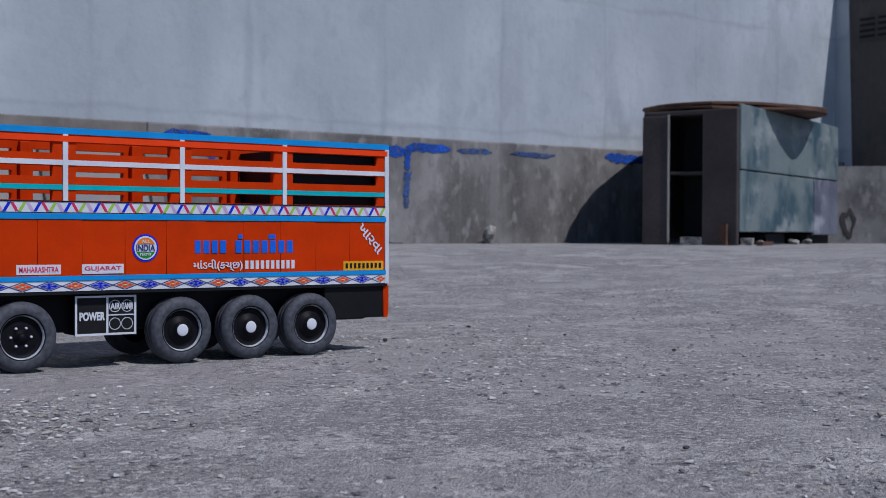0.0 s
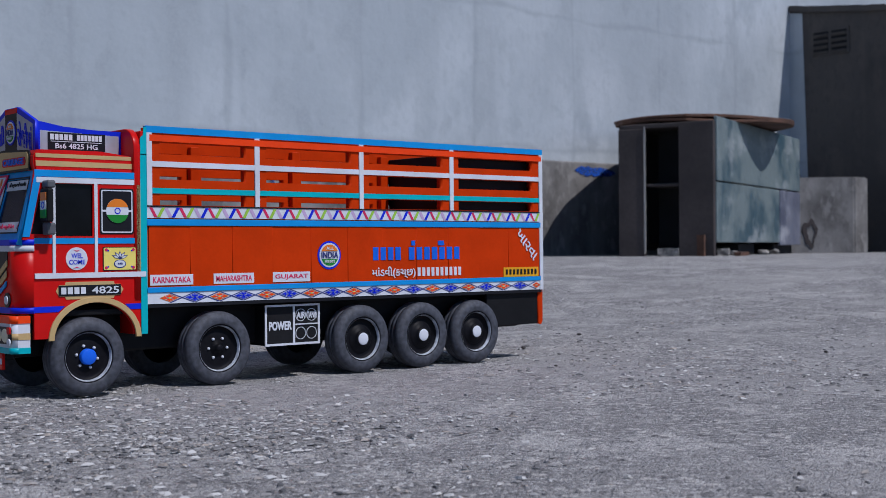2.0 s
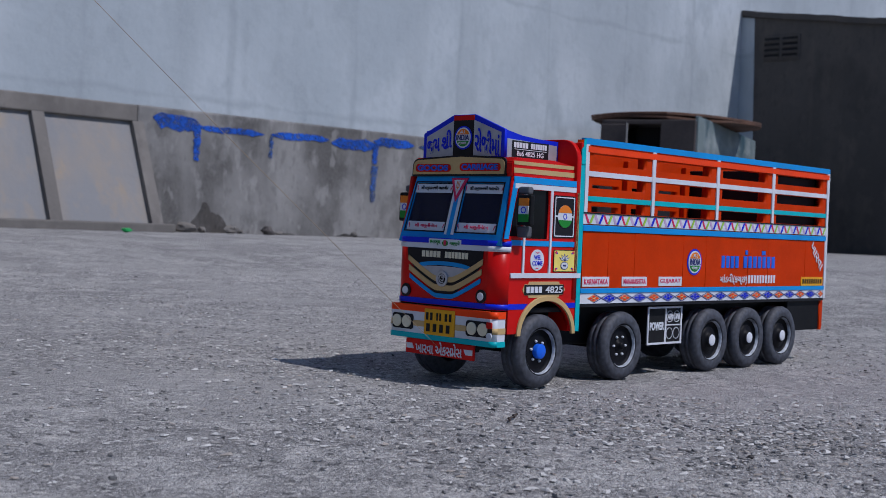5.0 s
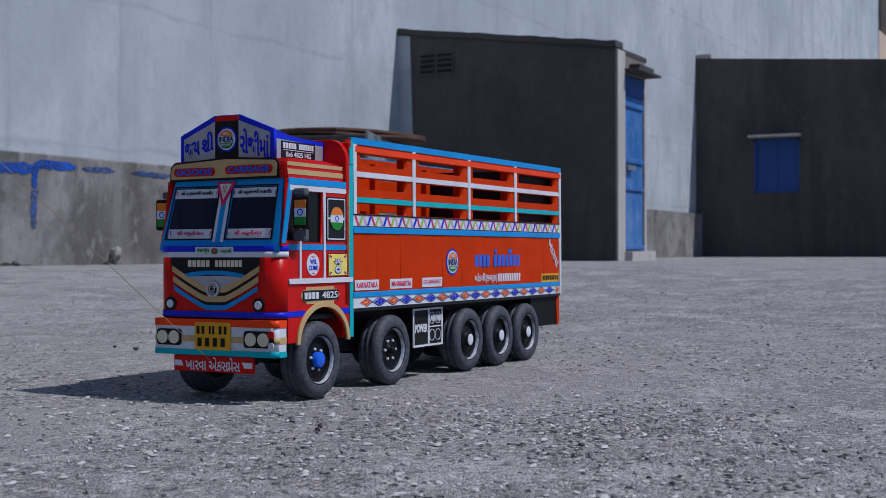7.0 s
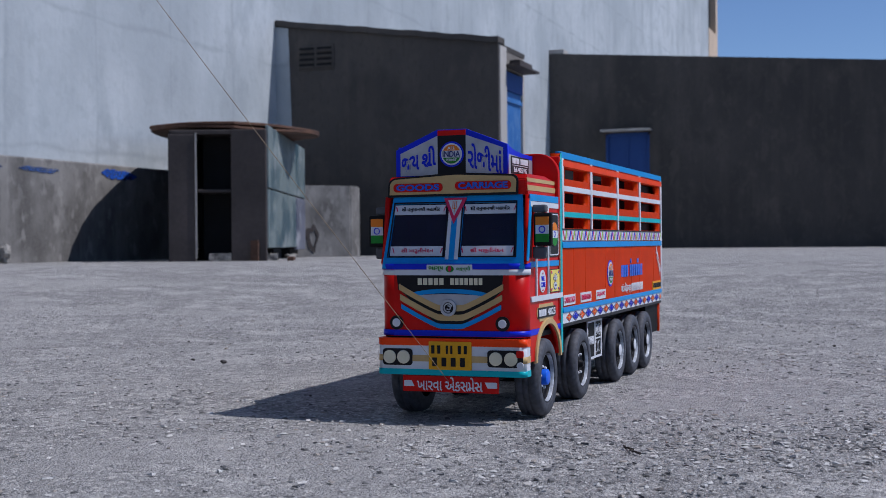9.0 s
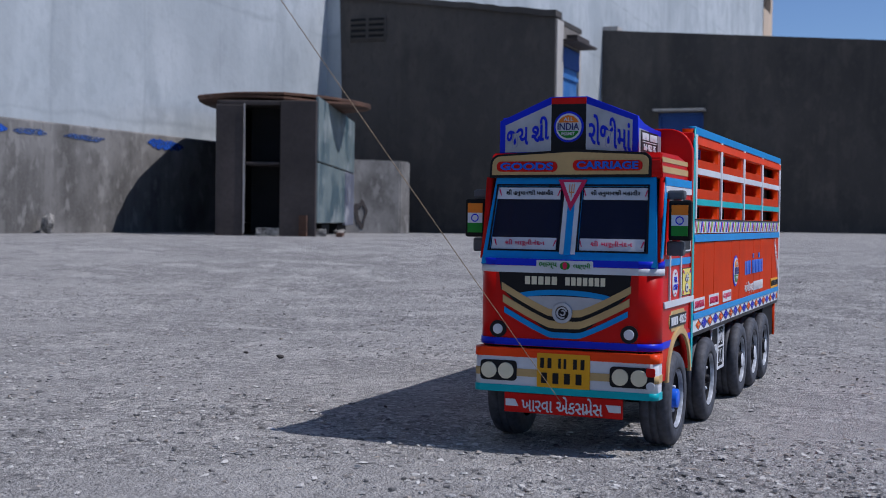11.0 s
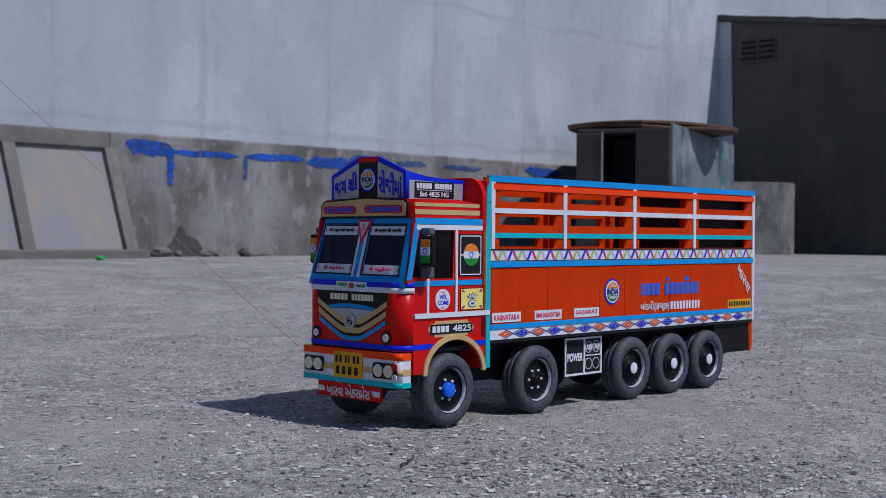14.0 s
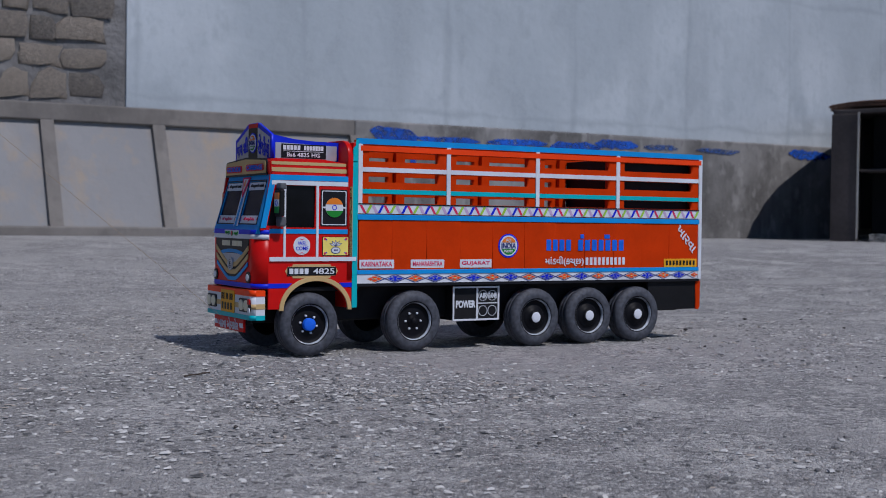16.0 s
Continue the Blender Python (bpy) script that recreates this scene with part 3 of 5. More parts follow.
badge = side_plate("model_badge", [[(-1.03, 1.105), (-0.99, 1.165), (-0.93, 1.165), (-0.92, 1.195), (-0.39, 1.195), (-0.38, 1.165), (-0.32, 1.165), (-0.28, 1.105), (-0.32, 1.045), (-0.38, 1.045), (-0.39, 1.015), (-0.92, 1.015), (-0.93, 1.045), (-0.99, 1.045)]], CREAM, truck, -0.006, label="black model badge with tan border")
side_plate("badge_face", [[(-1.0, 1.05), (-0.31, 1.05), (-0.31, 1.16), (-1.0, 1.16)]], BLACK, badge, -0.012, 0.008)
bars(side_plate, bar_row(4, -0.975, -0.69, 1.07, 1.14), WHITE, badge, -0.018, 0.006)
side_text("letters", "4825", -0.64, -0.335, 1.068, 1.142, WHITE, badge, -0.013)

# windscreen
HALF0, HALF1 = 0.772, 0.712
PANES = []
for sgn in (-1, 1):
    lo, hi = (0.075, 0.685) if sgn > 0 else (-0.72, -0.085)
    PANES.append([(lo, 0.09), (hi, 0.09), (hi - 0.028 * sgn, 0.675), (lo - 0.0 * sgn, 0.675)] if sgn > 0 else [(lo, 0.09), (hi, 0.09), (hi, 0.675), (lo + 0.028, 0.675)])
screen = screen_plate("windscreen_frame", [[(-HALF0, -0.03), (HALF0, -0.03), (HALF1, 0.745), (-HALF1, 0.745)]] + PANES, SKYBLUE, truck, 0.0, 0.05, "sky blue windscreen frame", 0.006)
for p in PANES:
    mx, my = sum(q[0] for q in p) / 4, sum(q[1] for q in p) / 4
    screen_plate("glass_border", [[(mx + (a - mx) * 1.03, my + (b - my) * 1.03) for a, b in p], [(mx + (a - mx) * 0.98, my + (b - my) * 0.98) for a, b in p]], BLACK, screen, 0.004, 0.006)
    screen_plate("pane", [[(mx + (a - mx) * 1.02, my + (b - my) * 1.02) for a, b in p]], FILM, screen, -0.02, 0.008, "dark tinted windscreen pane")
    x0, x1 = min(q[0] for q in p), max(q[0] for q in p)
    for s0, s1, body in ((0.55, 0.655, "\u0ab6\u0ac0 \u0ab9\u0aa8\u0ac1\u0aae\u0abe\u0aa8\u0a9c\u0ac0 \u0aae\u0ab9\u0abe\u0ab5\u0ac0\u0ab0"), (0.10, 0.205, "\u0ab6\u0ac0 \u0aae\u0abe\u0ab0\u0ac2\u0aa4\u0ac0\u0aa8\u0a82\u0aa6\u0aa8")):
        screen_plate("sticker", [rect(x0 + 0.02, x1 - 0.03, s0, s1)], WHITE, screen, -0.008, 0.006, "white sticker with dark writing")
        w = 0.215 if s0 > 0.3 else 0.18
        screen_text("letters", body, mx - w, mx + w, s0 + 0.025, s1 - 0.02, BLACK if s0 > 0.3 else PINK, screen, -0.007)
        for e in (-1, 1):
            screen_plate("arrow", [[(mx + e * 0.255, s0 + 0.03), (mx + e * 0.262, s0 + 0.03), (mx + e * 0.285, s1 - 0.02), (mx + e * 0.272, s1 - 0.02)]], PINK, screen, -0.003, 0.004)
screen_plate("centre_bar", [rect(-0.075, 0.065, 0.06, 0.72)], WHITE, screen, 0.008, 0.012)
screen_plate("centre_bar", [rect(-0.035, 0.025, 0.05, 0.5)], SKYBLUE, screen, 0.012, 0.012)
screen_plate("warning_triangle", [[(-0.135, 0.72), (0.12, 0.72), (-0.008, 0.44)]], PINK, screen, 0.02, 0.012, "red and white triangle sticker")
screen_plate("triangle_face", [[(-0.085, 0.695), (0.07, 0.695), (-0.008, 0.52)]], WHITE, screen, 0.024, 0.006)
for dx in (-0.02, 0, 0.02):
    screen_plate("trident", [rect(-0.011 + dx, -0.005 + dx, 0.60 if dx else 0.56, 0.68)], SAFFRON, screen, 0.028, 0.005)
screen_plate("trident", [rect(-0.03, 0.014, 0.60, 0.607)], SAFFRON, screen, 0.028, 0.005)

# bands round the cab front
wrap("blue_band", PLAN, 1.575, 1.635, 0.012, 0.02, BLUE, truck)
wrap("white_band", PLAN, 1.515, 1.573, 0.012, 0.02, WHITE, truck)
wrap("lower_blue_band", PLAN, 0.885, 0.945, 0.01, 0.02, BLUE, truck)
luck = front_plate("name_strip", [rounded(-0.26, 0.24, 1.535, 1.625, 0.01)], WHITE, truck, -1.444, 0.01, "white strip with small green and red writing")
front_text("letters", "\u0aad\u0abe\u0a97\u0acd\u0aaf", -0.235, -0.075, 1.553, 1.608, GREEN, luck, -1.446)
front_text("letters", "\u0ab2\u0a95\u0acd\u0ab7\u0acd\u0aae\u0ac0", 0.07, 0.22, 1.553, 1.608, GREEN, luck, -1.446)
front_plate("flower", [arc(-0.005, 1.58, 0.045, 0, 360, 18, 0.034)], GREEN, luck, -1.447, 0.006)
front_plate("flower", [arc(-0.005, 1.582, 0.02, 0, 360, 14, 0.03)], PINK, luck, -1.450, 0.006)

# grille
def smile(z_end, z_low, half, thick, n=24):
    """A band that hangs between two ends like a smile, flat in the middle."""
    up, down = [], []
    for i in range(n + 1):
        s = -1 + 2 * i / n
        rise = min(1.0, max(0.0, (abs(s) - 0.22) / 0.78)) ** 1.15
        up.append((s * half, z_low + thick + (z_end - z_low) * rise))
        down.append((s * half, z_low + (z_end - z_low) * rise))
    return down + up[::-1]


grille = front_plate("grille", [[(-0.60, 1.515), (0.57, 1.515), (0.55, 1.36)] + [p for p in smile(1.36, 1.0, 0.56, 0.0)[:25]][::-1] + [(-0.58, 1.36)]], BLACK, truck, -1.438, 0.012, "black grille panel with tan and blue smile bands")
bars(front_plate, bar_row(5, -0.36, -0.06, 1.415, 1.485) + bar_row(7, 0.0, 0.36, 1.415, 1.485), LAMP, grille, -1.444)
front_plate("blue_arc", [arc(-0.02, 1.29, 0.47, 155, 25, 16, 0.085)[::-1] + arc(-0.02, 1.27, 0.40, 25, 155, 16, 0.06)[::-1]], SKYBLUE, grille, -1.444, 0.008)
front_plate("silver_patch", [arc(-0.02, 1.29, 0.40, 170, 10, 12, 0.03) + arc(-0.02, 1.25, 0.3, -10, -170, 12, 0.07)], SILVER, grille, -1.444, 0.008)
front_plate("tan_band", [smile(1.365, 1.145, 0.57, 0.062)], CREAM, grille, -1.448, 0.012)
front_plate("tan_band", [smile(1.255, 1.045, 0.558, 0.064)], CREAM, grille, -1.448, 0.012)
front_plate("blue_smile", [smile(1.165, 0.962, 0.545, 0.05)], SKYBLUE, grille, -1.446, 0.012)
front_plate("logo_disc", [disc(-0.02, 1.18, 0.085), disc(-0.02, 1.18, 0.062)], STEEL, grille, -1.465, 0.02, "round silver emblem", 0.004)
front_plate("logo_swirl", [disc(-0.02, 1.18, 0.06)], BLACK, grille, -1.456, 0.01)
front_plate("logo_curl", [arc(-0.02, 1.18, 0.05, 20, 300, 16) + arc(-0.02, 1.18, 0.036, 300, 20, 16)], STEEL, grille, -1.462, 0.01)
front_plate("logo_curl", [arc(-0.015, 1.18, 0.026, 200, 480, 12) + arc(-0.015, 1.18, 0.014, 480, 200, 12)], STEEL, grille, -1.462, 0.01)
for h in (-0.60, 0.56):
    knob = front_plate("indicator", [disc(h, 1.02, 0.075)], BLACK, truck, -1.444, 0.014, "round white indicator in a black ring")
    front_plate("lens", [disc(h, 1.02, 0.04)], WHITE, knob, -1.456, 0.014, "", 0.004)

# visor box over the windscreen
bm = bmesh.new()
prof = [(-1.215, 2.335), (-1.235, 2.40), (-1.235, 2.50), (-1.19, 2.555), (-0.5, 2.56), (-0.16, 2.52), (-0.09, 2.50), (-0.09, 2.335)]
near = [bm.verts.new((x * U, (0.03 if z < 2.45 else 0.03 + (z - 2.45) * 0.12) * U, z * U)) for x, z in prof]
far = [bm.verts.new((x * U, (1.57 if z < 2.45 else 1.57 - (z - 2.45) * 0.12) * U, z * U)) for x, z in prof]
bm.faces.new(near)
bm.faces.new(far[::-1])
for i in range(len(prof)):
    j = (i + 1) % len(prof)
    bm.faces.new((near[i], far[i], far[j], near[j]))
bmesh.ops.recalc_face_normals(bm, faces=bm.faces)
bmesh.ops.bevel(bm, geom=list(bm.edges), offset=0.012 * U, segments=2, affect="EDGES")
visor = part("visor", bm, RED, truck, "red roof visor with tan stripes")
for z0, z1, y, x1 in ((2.385, 2.44, 0.03, -0.13), (2.475, 2.515, 0.034, -0.16)):
    side_plate("stripe", [[(-1.215, z0), (x1, z0), (x1, z1), (-1.215, z1)]], CREAM, visor, y - 0.003, 0.012)
top = [(-0.77, 2.335), (0.675, 2.345), (0.68, 2.47)] + arc(0.605, 2.48, 0.075, 0, 75, 5) + [(0.0, 2.585)] + arc(-0.68, 2.455, 0.085, 100, 180, 5)
front_plate("visor_board", [top], BLACK, visor, -1.243, 0.02)
cx, cz = -0.03, 2.46
front_plate("visor_face", [[(cx + (a - cx) * 0.968, cz + (b - cz) * 0.80) for a, b in top]], CREAM, visor, -1.253, 0.016, "tan signboard")
for h0, h1, body in ((-0.70, -0.145, "GOODS"), (-0.005, 0.605, "CARRIAGE")):
    zz = 0.006 if h0 > -0.1 else -0.004
    front_plate("sign_patch", [rounded(h0, h1, 2.392 + zz, 2.482 + zz, 0.04)], RED, visor, -1.259, 0.01, "red patch with blue letters")
    front_text("letters", body, h0 + 0.035, h1 - 0.035, 2.405 + zz, 2.472 + zz, BLUEBAR, visor, -1.261, bold=0.035)

# crest board
CX = -0.08
crest_loop = [(CX - 0.64, 2.56), (CX + 0.605, 2.57), (CX + 0.605, 2.87), (CX + 0.155, 3.045), (CX - 0.175, 3.045), (CX - 0.64, 2.84)]
crest = front_plate("crest_board", [crest_loop], BLUE, truck, -1.12, 0.04, "blue and silver roof crest board", 0.004)
front_plate("silver_wing", [[(CX - 0.59, 2.565), (CX - 0.165, 2.57), (CX - 0.165, 2.985), (CX - 0.59, 2.805)]], SILVER, crest, -1.125, 0.008)
front_plate("silver_wing", [[(CX + 0.15, 2.57), (CX + 0.56, 2.575), (CX + 0.56, 2.84), (CX + 0.15, 2.985)]], SILVER, crest, -1.125, 0.008)
front_plate("centre_panel", [rect(CX - 0.165, CX + 0.15, 2.57, 2.985)], BLACK, crest, -1.126, 0.008)
front_plate("red_cap", [rect(CX - 0.165, CX + 0.15, 2.985, 3.04)], RED, crest, -1.127, 0.008)


def permit(put, letters, cx, cz, r, parent, face, step):
    """The round permit emblem: rings, three bands of colour and its words."""
    e = put("permit_emblem", [disc(cx, cz, r)], BLUE, parent, face, 0.006, "round permit emblem in saffron, white and green")
    put("emblem_ring", [disc(cx, cz, r * 0.86)], WHITE, e, face + step, 0.006)
    put("emblem_band", [arc(cx, cz, r * 0.74, 22, 158, 14)], SAFFRON, e, face + 2 * step, 0.006)
    put("emblem_band", [arc(cx, cz, r * 0.74, 202, 338, 14)], GREEN, e, face + 2 * step, 0.006)
    letters("letters", "ALL", cx - r * 0.32, cx + r * 0.32, cz + r * 0.36, cz + r * 0.6, WHITE, e, face + 2.2 * step)
    letters("letters", "INDIA", cx - r * 0.72, cx + r * 0.72, cz - r * 0.22, cz + r * 0.24, NAVY, e, face + 2.2 * step)
    letters("letters", "PERMIT", cx - r * 0.44, cx + r * 0.44, cz - r * 0.55, cz - r * 0.35, WHITE, e, face + 2.2 * step)
    return e


permit(front_plate, front_text, CX - 0.005, 2.785, 0.135, crest, -1.132, -0.004)
def sloped_text(body, h0, h1, z0, z1, slope, parent, x):
    """Letters on the crest that climb or fall with its edge."""
    me = text_mesh(body, h1 - h0, z1 - z0, 0.005, (0, 0), 0.02)
    shear = Matrix.Identity(4)
    shear[1][0] = slope
    return placed("letters", on(me, Matrix.Translation((x, 0.8, 0)) @ FRONT @ Matrix.Translation(((h0 + h1) / 2, (z0 + z1) / 2, 0)) @ shear), BLUE, parent)


sloped_text("\u0a9c\u0aaf", CX - 0.575, CX - 0.375, 2.61, 2.775, 0.22, crest, -1.128)
sloped_text("\u0ab6\u0ac0", CX - 0.345, CX - 0.185, 2.66, 2.875, 0.22, crest, -1.128)
front_plate("stroke", [[(CX - 0.292, 2.690), (CX - 0.268, 2.715), (CX - 0.238, 2.688), (CX - 0.262, 2.660)]], BLUE, crest, -1.1328, 0.004)
sloped_text("\u0ab0\u0acb\u0a9c\u0ac0\u0aae\u0abe\u0a82", CX + 0.175, CX + 0.55, 2.60, 2.865, -0.2, crest, -1.128)
SW = 0.285
wing_loop = [(-1.1, 2.55), (-0.14, 2.55), (-0.14, 2.80), (-0.5, 2.805), (-0.8, 2.825), (-1.1, 2.875)]
for y, t in ((SW, 0.03), (1.50, -0.03)):
    wing = side_plate("crest_side", [wing_loop], BLUE, truck, y, t, "silver crest side with black name board")
side_plate("silver_panel", [[(-1.06, 2.555), (-0.18, 2.555), (-0.18, 2.75), (-1.06, 2.775)]], SILVER, wing, SW - 0.006, 0.006)
side_plate("name_board", [rect(-0.98, -0.34, 2.575, 2.76)], BLACK, wing, SW - 0.012, 0.006)
bars(side_plate, bar_row(5, -0.955, -0.70, 2.682, 2.742) + bar_row(7, -0.66, -0.37, 2.682, 2.742), WHITE, wing, SW - 0.017, 0.006)
side_plate("rule", [rect(-0.95, -0.38, 2.662, 2.668)], WHITE, wing, SW - 0.017, 0.006)
side_text("letters", "Bs6 4825 HG", -0.90, -0.43, 2.592, 2.648, WHITE, wing, SW - 0.013)

# headboard behind the cab
head = side_block("headboard", (-0.07, 0.0, 0.62), (-0.005, 1.6, 2.80), RED, truck, 0.012, "red headboard with teal edge")
side_plate("edge_strip", [rect(-0.075, 0.0, 0.62, 2.55) + []], TEAL, head, -0.012, 0.014)
side_plate("edge_strip", [[(-0.075, 2.54), (0.0, 2.54), (0.0, 2.84), (-0.03, 2.84)] + arc(-0.02, 2.70, 0.055, 110, 180, 5)], TEAL, head, -0.012, 0.014)
front_plate("rounded_board", [[(-0.8, 1.0), (0.8, 1.0), (0.8, 2.58)] + arc(0.58, 2.60, 0.22, 0, 90, 8) + arc(-0.58, 2.60, 0.22, 90, 180, 8) + [(-0.8, 2.58)]], RED, head, -0.15, 0.078, "red board with rounded top corners", 0.01)

# bumper
BPLAN = front_curve(-1.49, -1.305, -0.012, 1.595, 0.06)
bumper = wrap("bumper", BPLAN, 0.49, 0.86, 0.0, 0.07, WHITE, truck, "banded white, orange and teal bumper")
wrap("orange_band", BPLAN, 0.79, 0.865, 0.008, 0.075, BRIGHT, bumper)
wrap("tan_band", BPLAN, 0.625, 0.69, 0.006, 0.02, CREAM, bumper)
wrap("teal_band", BPLAN, 0.485, 0.545, 0.008, 0.075, TEAL, bumper)
front_plate("number_plate", [rounded(-0.22, 0.245, 0.545, 0.835, 0.01)], YELLOW, bumper, -1.505, 0.012, "yellow plate with dark bars")
bars(front_plate, bar_row(2, -0.19, -0.06, 0.71, 0.795, 0.5) + bar_row(2, -0.03, 0.065, 0.71, 0.795, 0.55) + bar_row(2, 0.1, 0.23, 0.71, 0.795, 0.5) + bar_row(4, -0.18, 0.225, 0.58, 0.67, 0.5), BLACK, bumper, -1.511)
for h0, h1 in ((-0.735, -0.405), (0.415, 0.80)):
    front_plate("headlamp_housing", [rounded(h0, min(h1, 0.79), 0.582, 0.755, 0.035)], BLACK, bumper, -1.503, 0.016, "black twin headlamp housing")
    for c in ((-0.655, -0.50) if h0 < 0 else (0.505, 0.665)):
        front_plate("headlamp", [disc(c, 0.668, 0.064)], LAMP, bumper, -1.517, 0.02, "round cream headlamp", 0.006)
front_plate("side_marker", [rounded(0.725, 0.80, 0.685, 0.755, 0.015)], RED, bumper, -1.515, 0.016, "red marker lamp")
front_plate("side_marker", [disc(0.765, 0.605, 0.036)], WHITE, bumper, -1.517, 0.016, "white marker lamp")
board = front_plate("lower_board", [rect(-0.515, 0.52, 0.315, 0.475)], RED, truck, -1.48, 0.03, "red board with white writing", 0.004)
front_text("letters", "\u0a96\u0abe\u0ab0\u0ab5\u0abe \u0a8f\u0a95\u0ab8\u0aaa\u0ac7\u0ab8", -0.36, 0.355, 0.325, 0.47, WHITE, board, -1.482)
front_plate("stroke", [[(0.193, 0.352), (0.207, 0.366), (0.232, 0.346), (0.218, 0.330)]], WHITE, board, -1.4868, 0.004)
for h0, h1, s in ((-0.505, -0.39, 1), (0.38, 0.51, -1)):
    front_plate("dash", [[(h0 + (0.03 if s < 0 else 0), 0.365), (h1, 0.365), (h1 - (0.03 if s > 0 else 0), 0.425), (h0, 0.425)]], WHITE, board, -1.486, 0.006)
for y in (0.34, 1.26):
    side_block("bracket", (-1.46, y - 0.04, 0.4), (-1.35, y + 0.04, 0.6), SATIN, truck)

# mirrors
for y0, s in ((0.0, -1), (1.6, 1)):
    bmr = block((-1.2, min(y0 + s * 0.02, y0 + s * 0.215), 1.81), (-1.13, max(y0 + s * 0.02, y0 + s * 0.215), 2.15), 0.02)
    bmesh.ops.transform(bmr, matrix=SCALE, verts=bmr.verts)
    mir = part("mirror", bmr, SATIN, truck, "black wing mirror with a flag on its back")
    h0, h1 = sorted((0.8 - (y0 + s * 0.048), 0.8 - (y0 + s * 0.187)))
    for z0, z1, mm in ((1.85, 1.935, GREEN), (1.935, 2.025, WHITE), (2.025, 2.11, SAFFRON)):
        front_plate("flag_band", [rect(h0, h1, z0, z1)], mm, mir, -1.208, 0.01)
    front_plate("flag_wheel", [disc((h0 + h1) / 2, 1.98, 0.036), disc((h0 + h1) / 2, 1.98, 0.026)], BLUE, mir, -1.211, 0.005)
    for z0, z1 in ((1.68, 1.805), (2.155, 2.235)):
        bmr = block((-1.17, min(y0, y0 + s * 0.15), z0), (-1.08, max(y0, y0 + s * 0.15), z1), 0.02)
        bmesh.ops.transform(bmr, matrix=SCALE, verts=bmr.verts)
        part("bracket", bmr, BRACKET, mir, "grey metal bracket")

# cargo body
POSTS = (0.03, 1.39, 2.88, 4.34, 5.965)
body = side_block("cargo_floor", (0.0, 0.06, 0.93), (6.0, 1.54, 1.0), ORANGE, truck)
for y, s in ((0.0, 1), (1.6, -1)):
    holes = []
    for a, b in zip(POSTS, POSTS[1:]):
        for z0, z1 in ((2.56, 2.69), (2.285, 2.415), (2.005, 2.125)):
            holes.append(rect(a + 0.13, b - 0.14, z0, z1))
    wall = side_plate("slatted_side", [rect(0.0, 6.0, 1.84, 2.84)] + holes, ORANGE, truck, y, 0.12 * s, "orange slatted upper side")
    side_plate("base_board", [rect(0.0, 6.0, 0.9, 1.86)], ORANGE, truck, y + 0.012 * s, 0.05 * s)
    o = -0.014 * s
    for n_, z0, z1, m_ in (("top_rail", 2.785, 2.855, SKYBLUE), ("rail", 2.42, 2.48, WHITE), ("rail", 2.13, 2.19, TEAL)):
        side_plate(n_, [rect(0.0, 6.0, z0, z1)], m_, wall, y + o, 0.02 * s)
    side_plate("beam", [rect(0.03, 5.97, 2.695, 2.765)], BRIGHT, wall, y - 0.022 * s, 0.03 * s, "bright orange beam")
    for x in POSTS:
        side_plate("post", [rect(x - 0.03, x + 0.03, 2.0, 2.785)], WHITE, wall, y - 0.02 * s, 0.03 * s)
side_plate("corner_post", [rect(5.94, 6.0, 0.93, 2.0)], WHITE, truck, -0.02, 0.03)
for x in (1.39, 2.88, 4.34):
    for y0, y1 in ((0.06, 0.2), (1.4, 1.54)):
        side_block("inner_post", (x - 0.06, y0, 1.0), (x + 0.06, y1, 2.78), ORANGE, truck, 0.01)
# Solid black block added so the rear bay's slots show dark shade inside.
side_block("dark_lining", (4.46, 0.135, 1.01), (5.92, 1.465, 2.74), SATIN, truck, 0.01, "added black block that darkens the rear cargo bay's slots")
side_block("tail_board", (5.93, 0.06, 0.95), (5.99, 1.54, 2.8), ORANGE, truck, 0.01)
for y0 in (0.0, 1.54):
    side_plate("top_cap", [rect(0.0, 6.0, 2.83, 2.86)], SKYBLUE, truck, y0 - 0.004, 0.068)

# planks of the lower side
x = 0.02
for i in range(11):
    x1 = 0.52 + 0.537 * i if i < 10 else 5.935
    p = side_plate("plank", [rect(x + 0.006, x1 - 0.004, 1.115, 1.775)], ORANGE, truck, -0.006 - 0.003 * (i % 3), 0.02, "", 0.003)
    x = x1
side_plate("blue_rail", [rect(0.0, 5.95, 1.785, 1.85)], SKYBLUE, truck, -0.022, 0.03, "sky blue rail", 0.003)
side_plate("blue_rail", [rect(0.0, 5.95, 1.06, 1.112)], SKYBLUE, truck, -0.022, 0.03, "sky blue rail", 0.003)
side_plate("black_edge", [rect(0.0, 5.98, 0.895, 0.935)], BLACK, truck, -0.004, 0.04)
side_plate("black_edge", [rect(0.0, 5.98, 1.985, 2.0)], BLACK, truck, -0.018, 0.03)

# zigzag strip under the slats
zig = side_plate("zigzag_strip", [rect(0.0, 5.95, 1.865, 1.985)], WHITE, truck, -0.01, 0.02, "white strip with zigzag stripes in four colours")
colours = {"PINK": [], "BLUE": [], "LIME": [], "LILAC": []}
xx = 0.03
for i in range(66):
    key = ("PINK", "LIME", "LILAC", "BLUE")[i % 4]
    x0 = xx + i * 0.0895
    if x0 + 0.10 > 5.95:
        break
    lean = 0.062 if i % 2 == 0 else -0.062
    cxm = x0 + 0.045
    w = 0.019 if key != "LILAC" else 0.023
    colours[key].append([(cxm + lean / 2 - w, 1.872), (cxm + lean / 2 + w, 1.872), (cxm - lean / 2 + w, 1.978), (cxm - lean / 2 - w, 1.978)])
